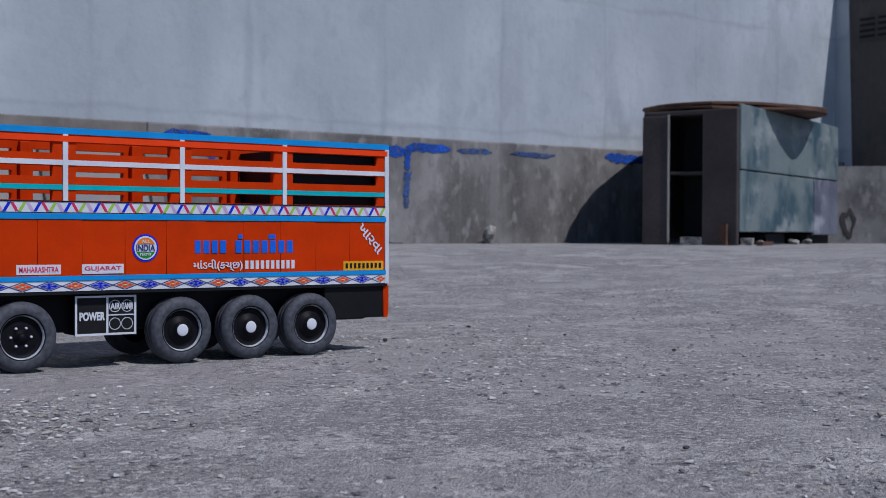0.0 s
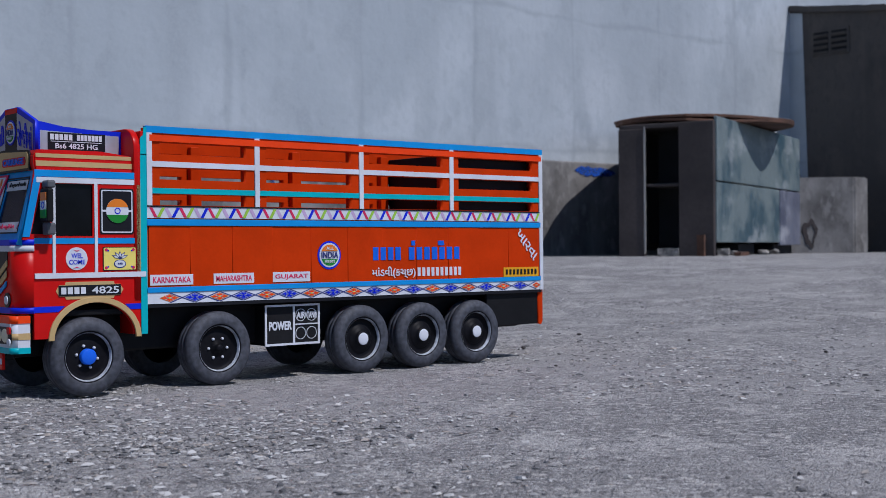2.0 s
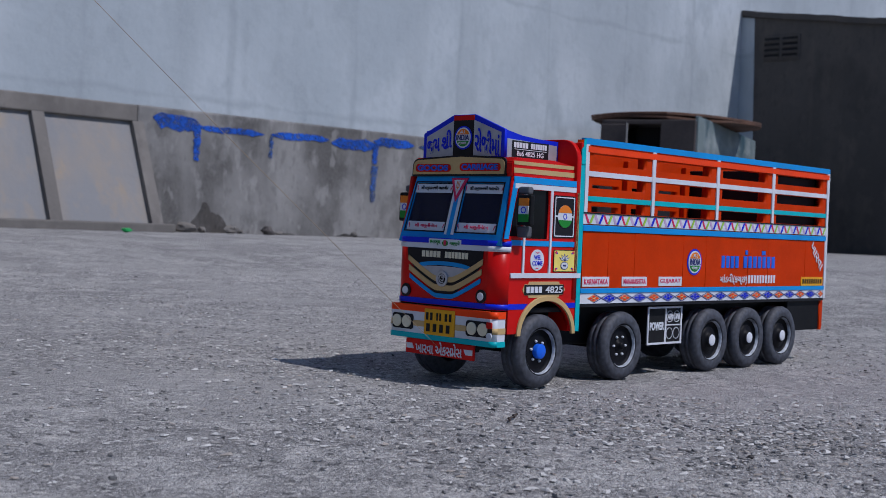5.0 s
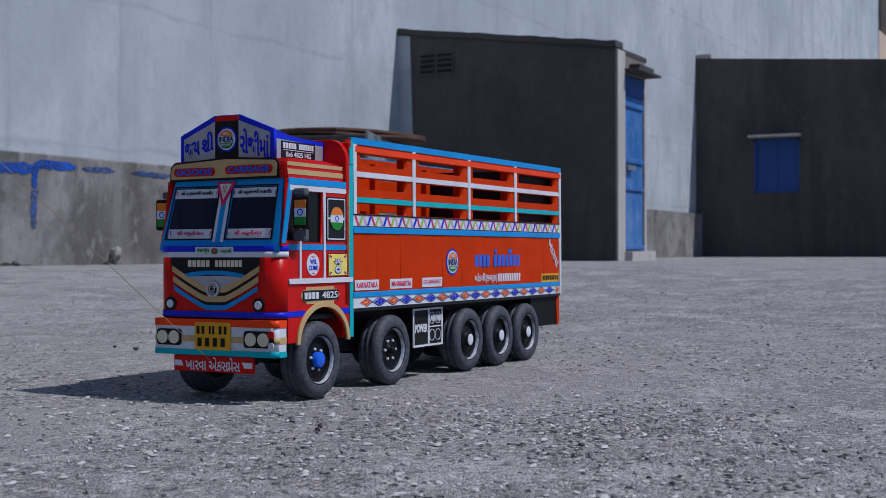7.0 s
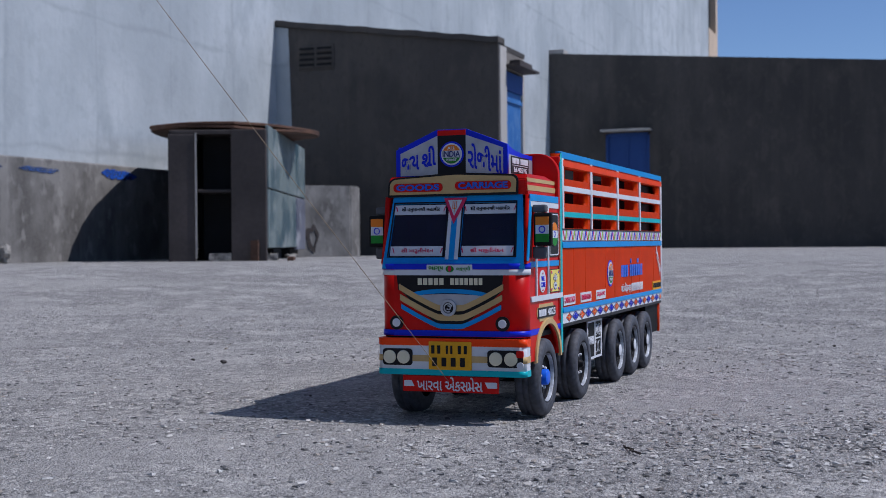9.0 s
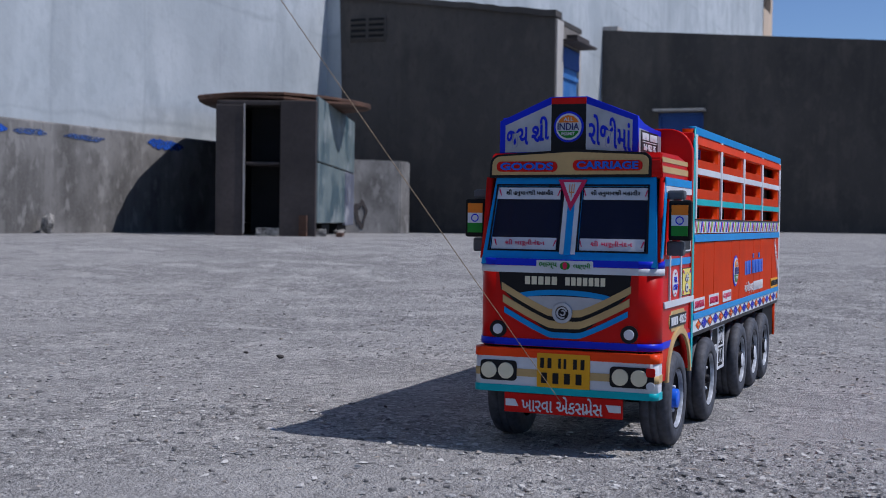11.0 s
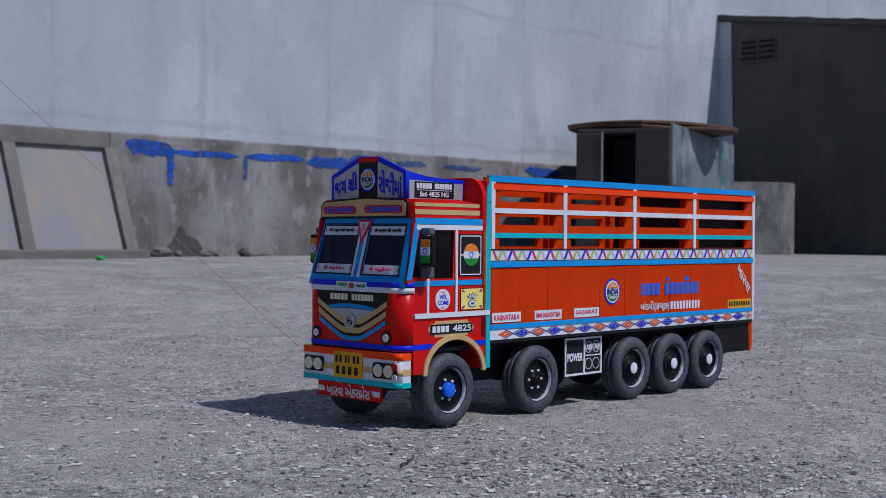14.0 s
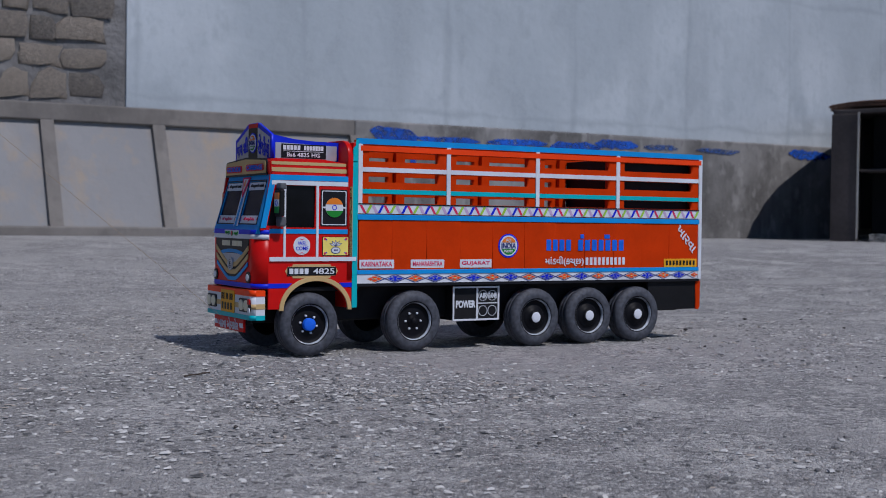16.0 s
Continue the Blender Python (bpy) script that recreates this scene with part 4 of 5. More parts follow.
for key, m_ in (("PINK", PINK), ("BLUE", BLUE), ("LIME", LIME), ("LILAC", LILAC)):
    for loop in colours[key]:
        side_plate("stripe", [loop], m_, zig, -0.013 - (0.003 if key in ("LIME", "BLUE") else 0), 0.004)

# diamond strip along the bottom
dia = side_plate("diamond_strip", [rect(0.0, 5.95, 0.935, 1.055)], WHITE, truck, -0.01, 0.02, "white strip with blue and orange diamonds")
MID = 0.995


def kite(cx, a, b, dz=0.0):
    return [(cx - a, MID + dz), (cx, MID + dz - b), (cx + a, MID + dz), (cx, MID + dz + b)]


strokes, STEPX = [], 0.3117
for i in range(19):
    c0 = 0.26 + i * STEPX
    rimmed, ink = (BLUE, BLUE) if i % 2 else (SAFFRON, BRIGHT)
    wide = 0.118 if c0 < 5.8 else 0.075
    side_plate("diamond_outline", [kite(c0, wide, 0.043), kite(c0, wide * 0.88, 0.037)], rimmed, dia, -0.014, 0.004)
    for dx, dz in ((-0.48, 0.0), (0.48, 0.0), (0.0, 0.0185), (0.0, -0.0185)):
        side_plate("diamond", [kite(c0 + dx * wide, wide * 0.34, 0.0125, dz)], ink, dia, -0.016, 0.004)
    side_plate("diamond", [kite(c0, wide * 0.22, 0.008)], BLUE if i % 2 else LEMON, dia, -0.019, 0.004)
    for sg in (-1, 1):
        strokes.append([(c0, MID + sg * 0.050), (c0 + 0.018, MID + sg * 0.055), (c0 + STEPX, MID - sg * 0.050), (c0 + STEPX - 0.018, MID - sg * 0.055)])
strokes = [q for q in strokes if q[2][0] < 5.94]
tagged(side_plate("lattice", strokes[0::2], NAVY, dia, -0.012, 0.003), kind="stuff")
tagged(side_plate("lattice", strokes[1::2], NAVY, dia, -0.013, 0.003), kind="stuff")

# writing and stickers on the planks
PY = -0.016
for x0, x1, body in ((0.03, 0.55, "KARNATAKA"), (0.81, 1.335, "MAHARASHTRA"), (1.59, 2.11, "GUJARAT")):
    st = side_plate("state_label", [rect(x0, x1, 1.135, 1.25)], WHITE, truck, PY, 0.008, "white label with dark red letters")
    side_text("letters", body, x0 + 0.03, x1 - 0.03, 1.16, 1.225, PINK, st, PY)
permit(side_plate, side_text, 2.39, 1.44, 0.17, truck, PY, -0.005)
bars(side_plate, bar_row(4, 3.05, 3.52, 1.37, 1.53, 0.3) + bar_row(7, 3.62, 4.5, 1.37, 1.53, 0.3) + [rect(3.66, 3.72, 1.55, 1.61), rect(4.1, 4.2, 1.55, 1.61)], BLUEBAR, truck, PY, 0.01)
side_text("town_letters", "\u0aae\u0abe\u0a82\u0aa1\u0ab5\u0ac0(\u0a95\u0a9a\u0acd\u0a9b)", 3.03, 3.72, 1.14, 1.29, WHITE, truck, PY)
bars(side_plate, bar_row(10, 3.76, 4.52, 1.16, 1.27, 0.4), WHITE, truck, PY, 0.01)
side_text("slanted_letters", "\u0a96\u0abe\u0ab0\u0ab5\u0abe", 5.44, 5.94, 1.49, 1.61, WHITE, truck, PY, "white slanted letters", -47)
np_ = side_plate("number_plate", [rounded(5.255, 5.91, 1.118, 1.245, 0.008)], YELLOW, truck, PY, 0.01, "yellow plate with dark bars")
bars(side_plate, bar_row(9, 5.29, 5.90, 1.15, 1.218, 0.5), BLACK, np_, PY - 0.008)

# battery box and tail skirt
power = side_block("power_box", (1.55, 0.1, 0.39), (2.31, 0.5, 0.86), SATIN, truck, 0.015, "black box lettered power and air tank")
side_plate("box_frame", [rect(1.545, 2.315, 0.385, 0.865), rect(1.568, 1.935, 0.41, 0.842), rect(1.958, 2.292, 0.634, 0.842), rect(1.958, 2.292, 0.41, 0.62)], WHITE, power, 0.085, 0.02, "grey frame")
side_text("letters", "POWER", 1.60, 1.92, 0.565, 0.67, WHITE, power, 0.096, bold=0.04)
for x, z in ((2.045, 0.735), (2.2, 0.735), (2.045, 0.52), (2.2, 0.52)):
    side_plate("ring", [disc(x, z, 0.074), disc(x, z, 0.067)], WHITE, power, 0.092, 0.006)
side_text("letters", "AIR", 1.985, 2.11, 0.695, 0.775, WHITE, power, 0.092, bold=0.03)
side_text("letters", "TANK", 2.13, 2.275, 0.695, 0.775, WHITE, power, 0.092, bold=0.03)
for y in (0.05, 1.50):
    sk = side_block("tail_skirt", (5.0, y, 0.46), (5.96, y + 0.05, 0.93), SATIN, truck, 0.008, "black skirt with orange end")
    side_plate("skirt_end", [[(5.95, 0.46), (6.0, 0.45), (6.03, 0.5), (6.03, 0.9), (5.95, 0.9)]], ORANGE, sk, y - 0.02, 0.09)
side_block("rear_flap", (5.9, 0.1, 0.46), (5.95, 1.5, 0.93), SATIN, truck)


# wheels
def wheel_meshes():
    sc = lambda bm: (bmesh.ops.transform(bm, matrix=SCALE, verts=bm.verts), bm)[1]
    tread = [(0.27, 0.03), (0.272, -0.006), (0.280, -0.012), (0.375, -0.010), (0.379, -0.004), (0.402, 0.008), (0.410, 0.028), (0.414, 0.045), (0.414, 0.085), (0.404, 0.09), (0.404, 0.10), (0.415, 0.105), (0.415, 0.15), (0.405, 0.155), (0.405, 0.165), (0.414, 0.17), (0.412, 0.21), (0.40, 0.24), (0.36, 0.255), (0.25, 0.255)]
    got = {}
    for key, bm in (("tyre", lathe(tread, 56)), ("rim", lathe([(0.0, 0.05), (0.12, 0.052), (0.18, 0.056), (0.20, 0.064), (0.225, 0.058), (0.243, 0.046), (0.2585, 0.0), (0.285, -0.006), (0.285, 0.05), (0.0, 0.13)], 48)),
                    ("ring", lathe([(0.2435, 0.034), (0.2480, 0.016), (0.2525, 0.001), (0.2575, -0.004)], 48)), ("boss", lathe([(0.0, -0.012), (0.085, -0.012), (0.10, 0.0), (0.105, 0.03), (0.15, 0.03), (0.165, 0.05), (0.19, 0.066)], 40)),
                    ("cap", lathe([(0.0, -0.032), (0.066, -0.032), (0.074, -0.028), (0.077, -0.02), (0.077, 0.0)], 28)), ("bigcap", lathe([(0.0, -0.012), (0.076, -0.012), (0.083, -0.006), (0.084, 0.06)], 28)),
                    ("bolt", lathe([(0.0, -0.012), (0.012, -0.012), (0.016, -0.004), (0.016, 0.02)], 8)), ("hub", lathe([(0.0, -0.05), (0.03, -0.05), (0.045, -0.03), (0.05, 0.0), (0.09, 0.005), (0.095, 0.07)], 24))):
        me = bpy.data.meshes.new(key)
        sc(bm).to_mesh(me)
        bm.free()
        got[key] = me
    return got


RIM = material("worn_black_rim", (0.007, 0.007, 0.009), 0.5, spread=0.2, size=60, fine=200, spec=0.1)
RIMLINE = material("scuffed_steel_barrel", (0.62, 0.66, 0.72), 0.5, spread=0.4, size=45, fine=160, other=(0.05, 0.055, 0.07))
WM = wheel_meshes()
for key, m_ in (("tyre", RUBBER), ("rim", RIM), ("ring", RIMLINE), ("boss", RIM), ("cap", WHITE), ("bigcap", paint("bright_blue_cap", (0.02, 0.13, 0.72))), ("bolt", WHITE), ("hub", RIM)):
    WM[key].materials.append(m_)


def wheel(x, y, flip, kind, turn):
    """A wheel with its axle along y; flip: it faces the far side."""
    rim = placed("wheel", WM["rim"], None, truck, "black wheel with rubber tyre")
    rim.matrix_basis = Matrix.Translation((x * U, y * U, 0.412 * U)) @ pose(0, 0, 0, 0, turn, 180 if flip else 0)
    kids = [("tyre", "tyre", (0, 0, 0)), ("rim_ring", "ring", (0, 0, 0))]
    if kind == "disc":
        kids += [("hub", "boss", (0, 0, 0)), ("hub_cap", "cap", (0, 0.012, 0))]
    else:
        kids += [("hub_cap", "bigcap", (0, 0.0, 0))] if kind == "blue" else [("hub", "hub", (0, 0.04, 0))]
        kids += [("bolt", "bolt", (0.118 * math.cos(radians(60 * i)), 0.042, 0.118 * math.sin(radians(60 * i)))) for i in range(6)]
    for name, key, at in kids:
        ob = placed(name, WM[key], None, rim)
        ob.location = Vector(at) * U


for x, kind, turn in ((-0.68, "blue", 12), (0.88, "bolts", 0), (2.88, "disc", 0), (3.84, "disc", 30), (4.75, "disc", 50)):
    wheel(x, -0.015, False, kind, turn)
    wheel(x, 1.615, True, kind, turn + 20)

# pull string
cu = bpy.data.curves.new("pull_string", "CURVE")
cu.dimensions, cu.bevel_depth, cu.bevel_resolution = "3D", 0.00034, 1
s = cu.splines.new("POLY")
s.points.add(24)
for i, p in enumerate(s.points):
    d = 2.3 * (i / 24)
    sag = 0.05 * math.sin(math.pi * i / 24)
    p.co = (-1.5 * U - 0.713 * d, 0.8 * U + 0.182 * d, 0.42 * U + 0.677 * d - sag, 1)
ob = new("tmp", cu)
me = bpy.data.meshes.new_from_object(ob.evaluated_get(bpy.context.evaluated_depsgraph_get()))
bpy.data.objects.remove(ob)
placed("pull_string", me, STRING, truck, "thin tan pull string tied under the bumper")


# ---- ground ----
def rise(x, y):
    """The floor is level round the truck and climbs gently towards the walls."""
    d = math.hypot(x - 0.3, y - 0.1)
    t = min(1.0, max(0.0, (d - 1.2) / 3.6))
    return 0.115 * t * t * (3 - 2 * t)


def axis(stops):
    out = []
    for a, b, step in stops:
        n = max(1, round((b - a) / step))
        out += [a + (b - a) * i / n for i in range(n)]
    return out + [stops[-1][1]]


gx = axis([(-60, -8, 8), (-8, -2.2, 0.5), (-2.2, 2.6, 0.03), (2.6, 8, 0.25), (8, 24, 1.0), (24, 80, 8)])
gy = axis([(-60, -8, 8), (-8, -2.0, 0.5), (-2.0, 2.0, 0.03), (2.0, 6, 0.2), (6, 60, 6)])
verts = []
for y in gy:
    for x in gx:
        near = 1.0 if -2.3 < x < 2.7 and -2.1 < y < 2.1 else 0.0
        bumpy = near * (0.0022 * (noise.noise((x * 7, y * 7, 0)) - 0.1) + 0.0012 * noise.noise((x * 26, y * 26, 3)))
        verts.append((x, y, rise(x, y) + bumpy - 0.001))
w = len(gx)
faces = [(j * w + i, j * w + i + 1, (j + 1) * w + i + 1, (j + 1) * w + i) for j in range(len(gy) - 1) for i in range(w - 1)]
me = bpy.data.meshes.new("ground")
me.from_pydata(verts, [], faces)
me.polygons.foreach_set("use_smooth", [True] * len(me.polygons))
tagged(placed("ground", me, GROUND), "worn grey gritty cement and asphalt yard floor", "ground", kind="structure")

rnd = random.Random(5)
cv, cf = [], []
def chip(x, y, r, flat):
    """A stone chip: small ones come to a low ridge, larger ones have a tilted, broken top face."""
    a = rnd.random() * 6.28
    ca, sa = math.cos(a), math.sin(a)
    z, k = rise(x, y), len(cv)
    squash = 0.45 + 0.5 * rnd.random()
    lean, tip = rnd.random() * 6.28, 0.35 * rnd.random()
    n = 6 if r > 0.0016 else 5
    foot = []
    for c in range(n):
        turn = 6.283 / n * (c + 0.7 * (rnd.random() - 0.5))
        out = r * (0.55 + 0.75 * rnd.random())
        foot.append((out * math.cos(turn) * 1.25, out * math.sin(turn) * squash, turn))
    for px, py, turn in foot:
        cv.append((x + px * ca - py * sa, y + px * sa + py * ca, z - 0.0003))
    if n == 5:
        qx = tip * r * math.cos(lean)
        qy = tip * r * math.sin(lean)
        cv.append((x + qx, y + qy, z + r * flat))
        for i in range(n):
            cf.append((k + i, k + (i + 1) % n, k + n))
        return
    for px, py, turn in foot:
        shrink = 0.62 + 0.25 * rnd.random()
        px, py = px * shrink, py * shrink
        cv.append((x + px * ca - py * sa, y + px * sa + py * ca, z + r * flat * (1 + 0.75 * math.cos(turn - lean))))
    for i in range(n):
        cf.append((k + i, k + (i + 1) % n, k + n + (i + 1) % n, k + n + i))
    cf.append(tuple(range(k + n, k + 2 * n)))


for i in range(150000):
    d = rnd.random() ** 0.8 * 3.4
    a = rnd.random() * 6.28
    x, y = -0.2 + d * math.cos(a), -0.4 + d * math.sin(a) * 0.9
    if y > 4.9 or noise.noise((x * 1.9, y * 1.9, 9)) + 0.5 * noise.noise((x * 6, y * 6, 4)) < -0.5 + 0.6 * rnd.random():
        continue
    chip(x, y, 0.0007 + 0.0042 * rnd.random() ** 4.8, 0.07 + 0.22 * rnd.random())
me = bpy.data.meshes.new("gravel_chips")
me.from_pydata(cv, [], cf)
tagged(placed("gravel_chips", me, CHIP), "small pale and dark stone chips strewn over the yard floor", "gravel", kind="stuff")


def lump(name, at, size, mat, label, category, seed, group=""):
    bm = bmesh.new()
    bmesh.ops.create_icosphere(bm, subdivisions=2, radius=1)
    for v in bm.verts:
        n = noise.noise(v.co * 1.3 + Vector((seed * 7.1, 0, 0)))
        v.co = Vector((v.co.x * size[0], v.co.y * size[1], v.co.z * size[2])) * (1 + 0.45 * n)
    lo = min(v.co.z for v in bm.verts)
    bmesh.ops.translate(bm, verts=bm.verts, vec=(0, 0, -lo * 0.8))
    ob = part(name, bm, mat)
    ob.location = (at[0], at[1], rise(*at))
    ob.rotation_euler.z = seed * 1.7
    return tagged(ob, label, category, group)


for i in range(46):
    x, y = -1.35 + 2.7 * rnd.random(), -1.15 + 2.3 * rnd.random()
    if -0.28 < x < 0.8 and -0.1 < y < 0.3:
        continue
    r = 0.002 + 0.003 * rnd.random() ** 2
    dark = rnd.random() < 0.7
    lump("pebble", (x, y), (r * 1.4, r, r * 0.7), PEBBLE if dark else PALEPEBBLE, "small dark pebble lying on the floor" if dark else "small pale pebble lying on the floor", "pebble", i, "pebbles on the floor")

# dry twig
bm = bmesh.new()
for i in range(4):
    made = bmesh.ops.create_cone(bm, segments=6, radius1=0.0014, radius2=0.0011, depth=0.014, cap_ends=True)["verts"]
    bmesh.ops.transform(bm, matrix=pose(-0.02 + 0.013 * i, 0.002 * (i % 2), 0.0015, 0, 90, 8 - 16 * (i % 2)), verts=made)
tw = part("twig", bm, TWIG)
tw.location, tw.rotation_euler = (-0.32, -0.16, 0), (0, 0, 0.5)
tagged(tw, "short dark dry twig lying on the floor", "twig")

# ---- long wall ----
YD, YW = 5.046, 5.15


def slab(name, lo, hi, mat, label, category="wall", kind="structure", bevel=0.0, parent=None):
    ob = part(name, block(lo, hi, bevel), mat, parent)
    return tagged(ob, label, category, kind=kind) if not parent else ob


slab("wall_north", (1.16, YW, 0.0), (36.5, YW + 0.4, 14.0), PLASTER, "tall weathered white limewashed wall with grey streaks")
slab("dado", (2.52, YD, -0.05), (18.9, YW + 0.002, 0.815), CONCRETE, "stained grey cement dado along the foot of the wall", "dado", bevel=0.012)

# blue paint along the top of the dado
def smear(x0, x1, za, zb, thick, seed, mat):
    """A ragged brush stroke from one height to another."""
    n = max(10, int((x1 - x0) * 70))
    up, low = [], []
    for i in range(n + 1):
        f = i / n
        x = x0 + (x1 - x0) * f
        half = thick / 2 * min(1.0, 5.0 * min(f, 1 - f) + 0.15)
        mid = za + (zb - za) * f + 0.008 * noise.noise((x * 5, seed, 0))
        up.append((x, mid + half * (1.3 + 0.45 * noise.noise((x * 19, seed, 1)))))
        low.append((x, mid - half * (1.3 + 0.7 * noise.noise((x * 23, seed, 5)))))
    mark(low + up[::-1], mat)


layer = [0]


def mark(loop, mat):
    layer[0] += 1
    me = outline_mesh([loop], 0.002)
    me.transform(Matrix.Translation((0, YD - 0.0025 - 0.0004 * layer[0], 0)) @ SIDE)
    tagged(placed("paint_smear", me, mat), "ragged blue paint smeared along the dado's top edge", "paint mark", "paint marks", kind="structure")


for x0, x1, za, zb, thick, mat in ((2.62, 2.95, 0.755, 0.72, 0.065, BLUECHALK), (2.93, 3.41, 0.722, 0.718, 0.026, BLUECHALK), (3.46, 3.93, 0.725, 0.728, 0.032, BLUECHALK),
                                   (3.95, 4.35, 0.71, 0.722, 0.05, BLUECHALK), (4.32, 4.69, 0.752, 0.745, 0.042, BLUECHALK), (4.74, 5.05, 0.742, 0.74, 0.026, FADED), (5.21, 5.63, 0.735, 0.74, 0.024, FADED), (6.12, 6.56, 0.75, 0.74, 0.05, BLUECHALK)):
    smear(x0, x1, za, zb, thick, x0 * 3, mat)
for x, z0, wide, mat in ((2.9, 0.53, 0.05, BLUECHALK), (3.45, 0.6, 0.03, FADED), (4.3, 0.5, 0.06, FADED), (4.31, 0.6, 0.055, BLUECHALK)):
    left = [(x + 0.012 * noise.noise((x, k * 0.9, 1)), 0.735 + (z0 - 0.735) * k / 14) for k in range(15)]
    right = [(x + wide * (1 - 0.3 * k / 14) + 0.016 * noise.noise((x, k * 1.3, 6)), 0.735 + (z0 - 0.735) * k / 14) for k in range(15)]
    if mat == FADED:
        left, right = [(a, b - 0.02) for a, b in left], [(a, b - 0.02) for a, b in right]
        if x > 4.2:
            left, right = [(a + 0.004, b - 0.13) for a, b in left], [(a, b - 0.13) for a, b in right]
    mark(left + right[::-1], mat)

# broken foot of the dado: damp dark hollows and fallen crumbs
def hollow(cx, half, top, seed):
    up = []
    for k in range(25):
        f = -1 + k / 12
        up.append((cx + half * f, 0.09 + top * max(0.0, 1 - abs(f) ** 1.6) * (0.75 + 0.6 * noise.noise((f * 2.3, seed, 2)) + 0.14 * noise.noise((f * 7, seed, 7)))))
    me = outline_mesh([[(cx - half, 0.02), (cx + half, 0.02)] + up[::-1]], 0.003)
    me.transform(Matrix.Translation((0, YD - 0.0045, 0)) @ SIDE)
    tagged(placed("broken_plaster", me, DAMP), "dark broken-out plaster at the foot of the dado", "damage", "broken plaster", kind="structure")


hollow(3.02, 0.17, 0.24, 1)
for cx, half, seed in ((3.58, 0.2, 3), (4.15, 0.26, 5)):
    hollow(cx, half, 0.055, seed)
for i, (x, r) in enumerate(((2.83, 0.04), (2.93, 0.022), (3.12, 0.03), (3.22, 0.018), (3.5, 0.015), (4.1, 0.02))):
    lump("plaster_crumb", (x, YD - 0.05 - 0.02 * (i % 3)), (r * 1.5, r, r * 0.8), FRAME, "grey plaster crumb fallen at the foot of the dado", "rubble", i + 20, "crumbs by the dado")

# stone wall at the end of the white one
stone = slab("wall_stone", (-14.0, YW + 0.014, 0.0), (1.16, YW + 0.45, 9.0), MORTAR, "rough rubble stone wall in grey mortar")

# sloped panel frame left of the dado
PF = thing("panel_frame", (0, YD, 0), "row of leaning grey slabs in a cement frame under a beam", "wall panel", kind="structure")
XE, STEP, BASE = 2.52, 0.605, 0.11
OUT = 0.26
def pf(name, lo, hi, mat, label="", bevel=0.008):
    bm = block(lo, hi, bevel)
    bmesh.ops.translate(bm, verts=bm.verts, vec=(0, -YD, 0))
    return part(name, bm, mat, PF, label)
pf("beam", (-12.0, YD - 0.002, 0.718), (XE - 0.002, YW + 0.05, 0.812), FRAME, "cement top beam")
pf("kerb", (-12.0, YD - 0.34, 0.0), (XE + 0.05, YD + 0.1, BASE + 0.05), FRAME, "low cement kerb")
for i in range(14):
    x = XE - i * STEP
    for name, x0, x1, inset, mat in (("post", x - 0.035, x + 0.035, 0.0, FRAME), ("panel", x - STEP + 0.035, x - 0.035, 0.034, SMOOTH)):
        bm = bmesh.new()
        vs = []
        for z, yy in ((BASE, YD - OUT), (0.722, YD - 0.006)):
            for xx in (x0, x1):
                for dy in (inset, 0.16):
                    vs.append(bm.verts.new((xx, yy + dy - YD, z)))
        for q in ((0, 2, 6, 4), (1, 5, 7, 3), (0, 1, 3, 2), (4, 6, 7, 5), (0, 4, 5, 1), (2, 3, 7, 6)):
            bm.faces.new([vs[k] for k in q])
        bmesh.ops.recalc_face_normals(bm, faces=bm.faces)
        part(name, bm, mat, PF)

# ---- near shed ----
XS, YS0 = 9.04, 2.98
shed = thing("shed", (XS, YW, 0), "small lean-to shed with dark wall and blue door", "shed")
def sh(name, lo, hi, mat, parent=None, label="", bevel=0.004):
    bm = block(lo, hi, bevel)
    bmesh.ops.translate(bm, verts=bm.verts, vec=(-XS, -YW, 0))
    return part(name, bm, mat, parent or shed, label)
bm = bmesh.new()
prof = [(YS0 - 0.02, 0.0), (YW, 0.0), (YW, 2.30), (YS0 - 0.02, 2.01)]
a = [bm.verts.new((0, y - YW, z)) for y, z in prof]
b = [bm.verts.new((0.15, y - YW, z)) for y, z in prof]
bm.faces.new(a), bm.faces.new(b[::-1])
for i in range(4):
    bm.faces.new((a[i], b[i], b[(i + 1) % 4], a[(i + 1) % 4]))
bmesh.ops.recalc_face_normals(bm, faces=bm.faces)
part("wall", bm, DARKWALL, shed, "dark plaster wall")
sh("corner_pier", (XS + 0.03, YS0 - 0.03, 0.0), (XS + 0.22, YS0 + 0.17, 1.97), PALE, label="pale plastered corner")
sh("wall", (XS + 0.82, YS0, 0.0), (XS + 0.88, YS0 + 0.2, 1.95), PALE, label="pale plaster wall")
sh("wall", (XS + 0.24, YS0, 1.79), (XS + 0.82, YS0 + 0.2, 1.95), FRAME)
sh("wall", (XS + 0.8, YS0 + 0.2, 0.0), (XS + 0.88, YW, 1.95), PALE)
sh("doorstep", (XS + 0.2, YS0 - 0.1, 0.05), (XS + 0.84, YS0 + 0.2, 0.2), PALE)
door = sh("door", (XS + 0.25, YS0 + 0.02, 0.2), (XS + 0.81, YS0 + 0.06, 1.78), BLUEDOOR, label="closed blue metal door")
for z in (0.22, 0.75, 1.0, 1.5):
    sh("door_rib", (XS + 0.26, YS0 - 0.0, z), (XS + 0.8, YS0 + 0.02, z + 0.04), BLUEDOOR, door)
sh("latch", (XS + 0.3, YS0 - 0.03, 0.93), (XS + 0.5, YS0 + 0.01, 0.97), STEEL, door)
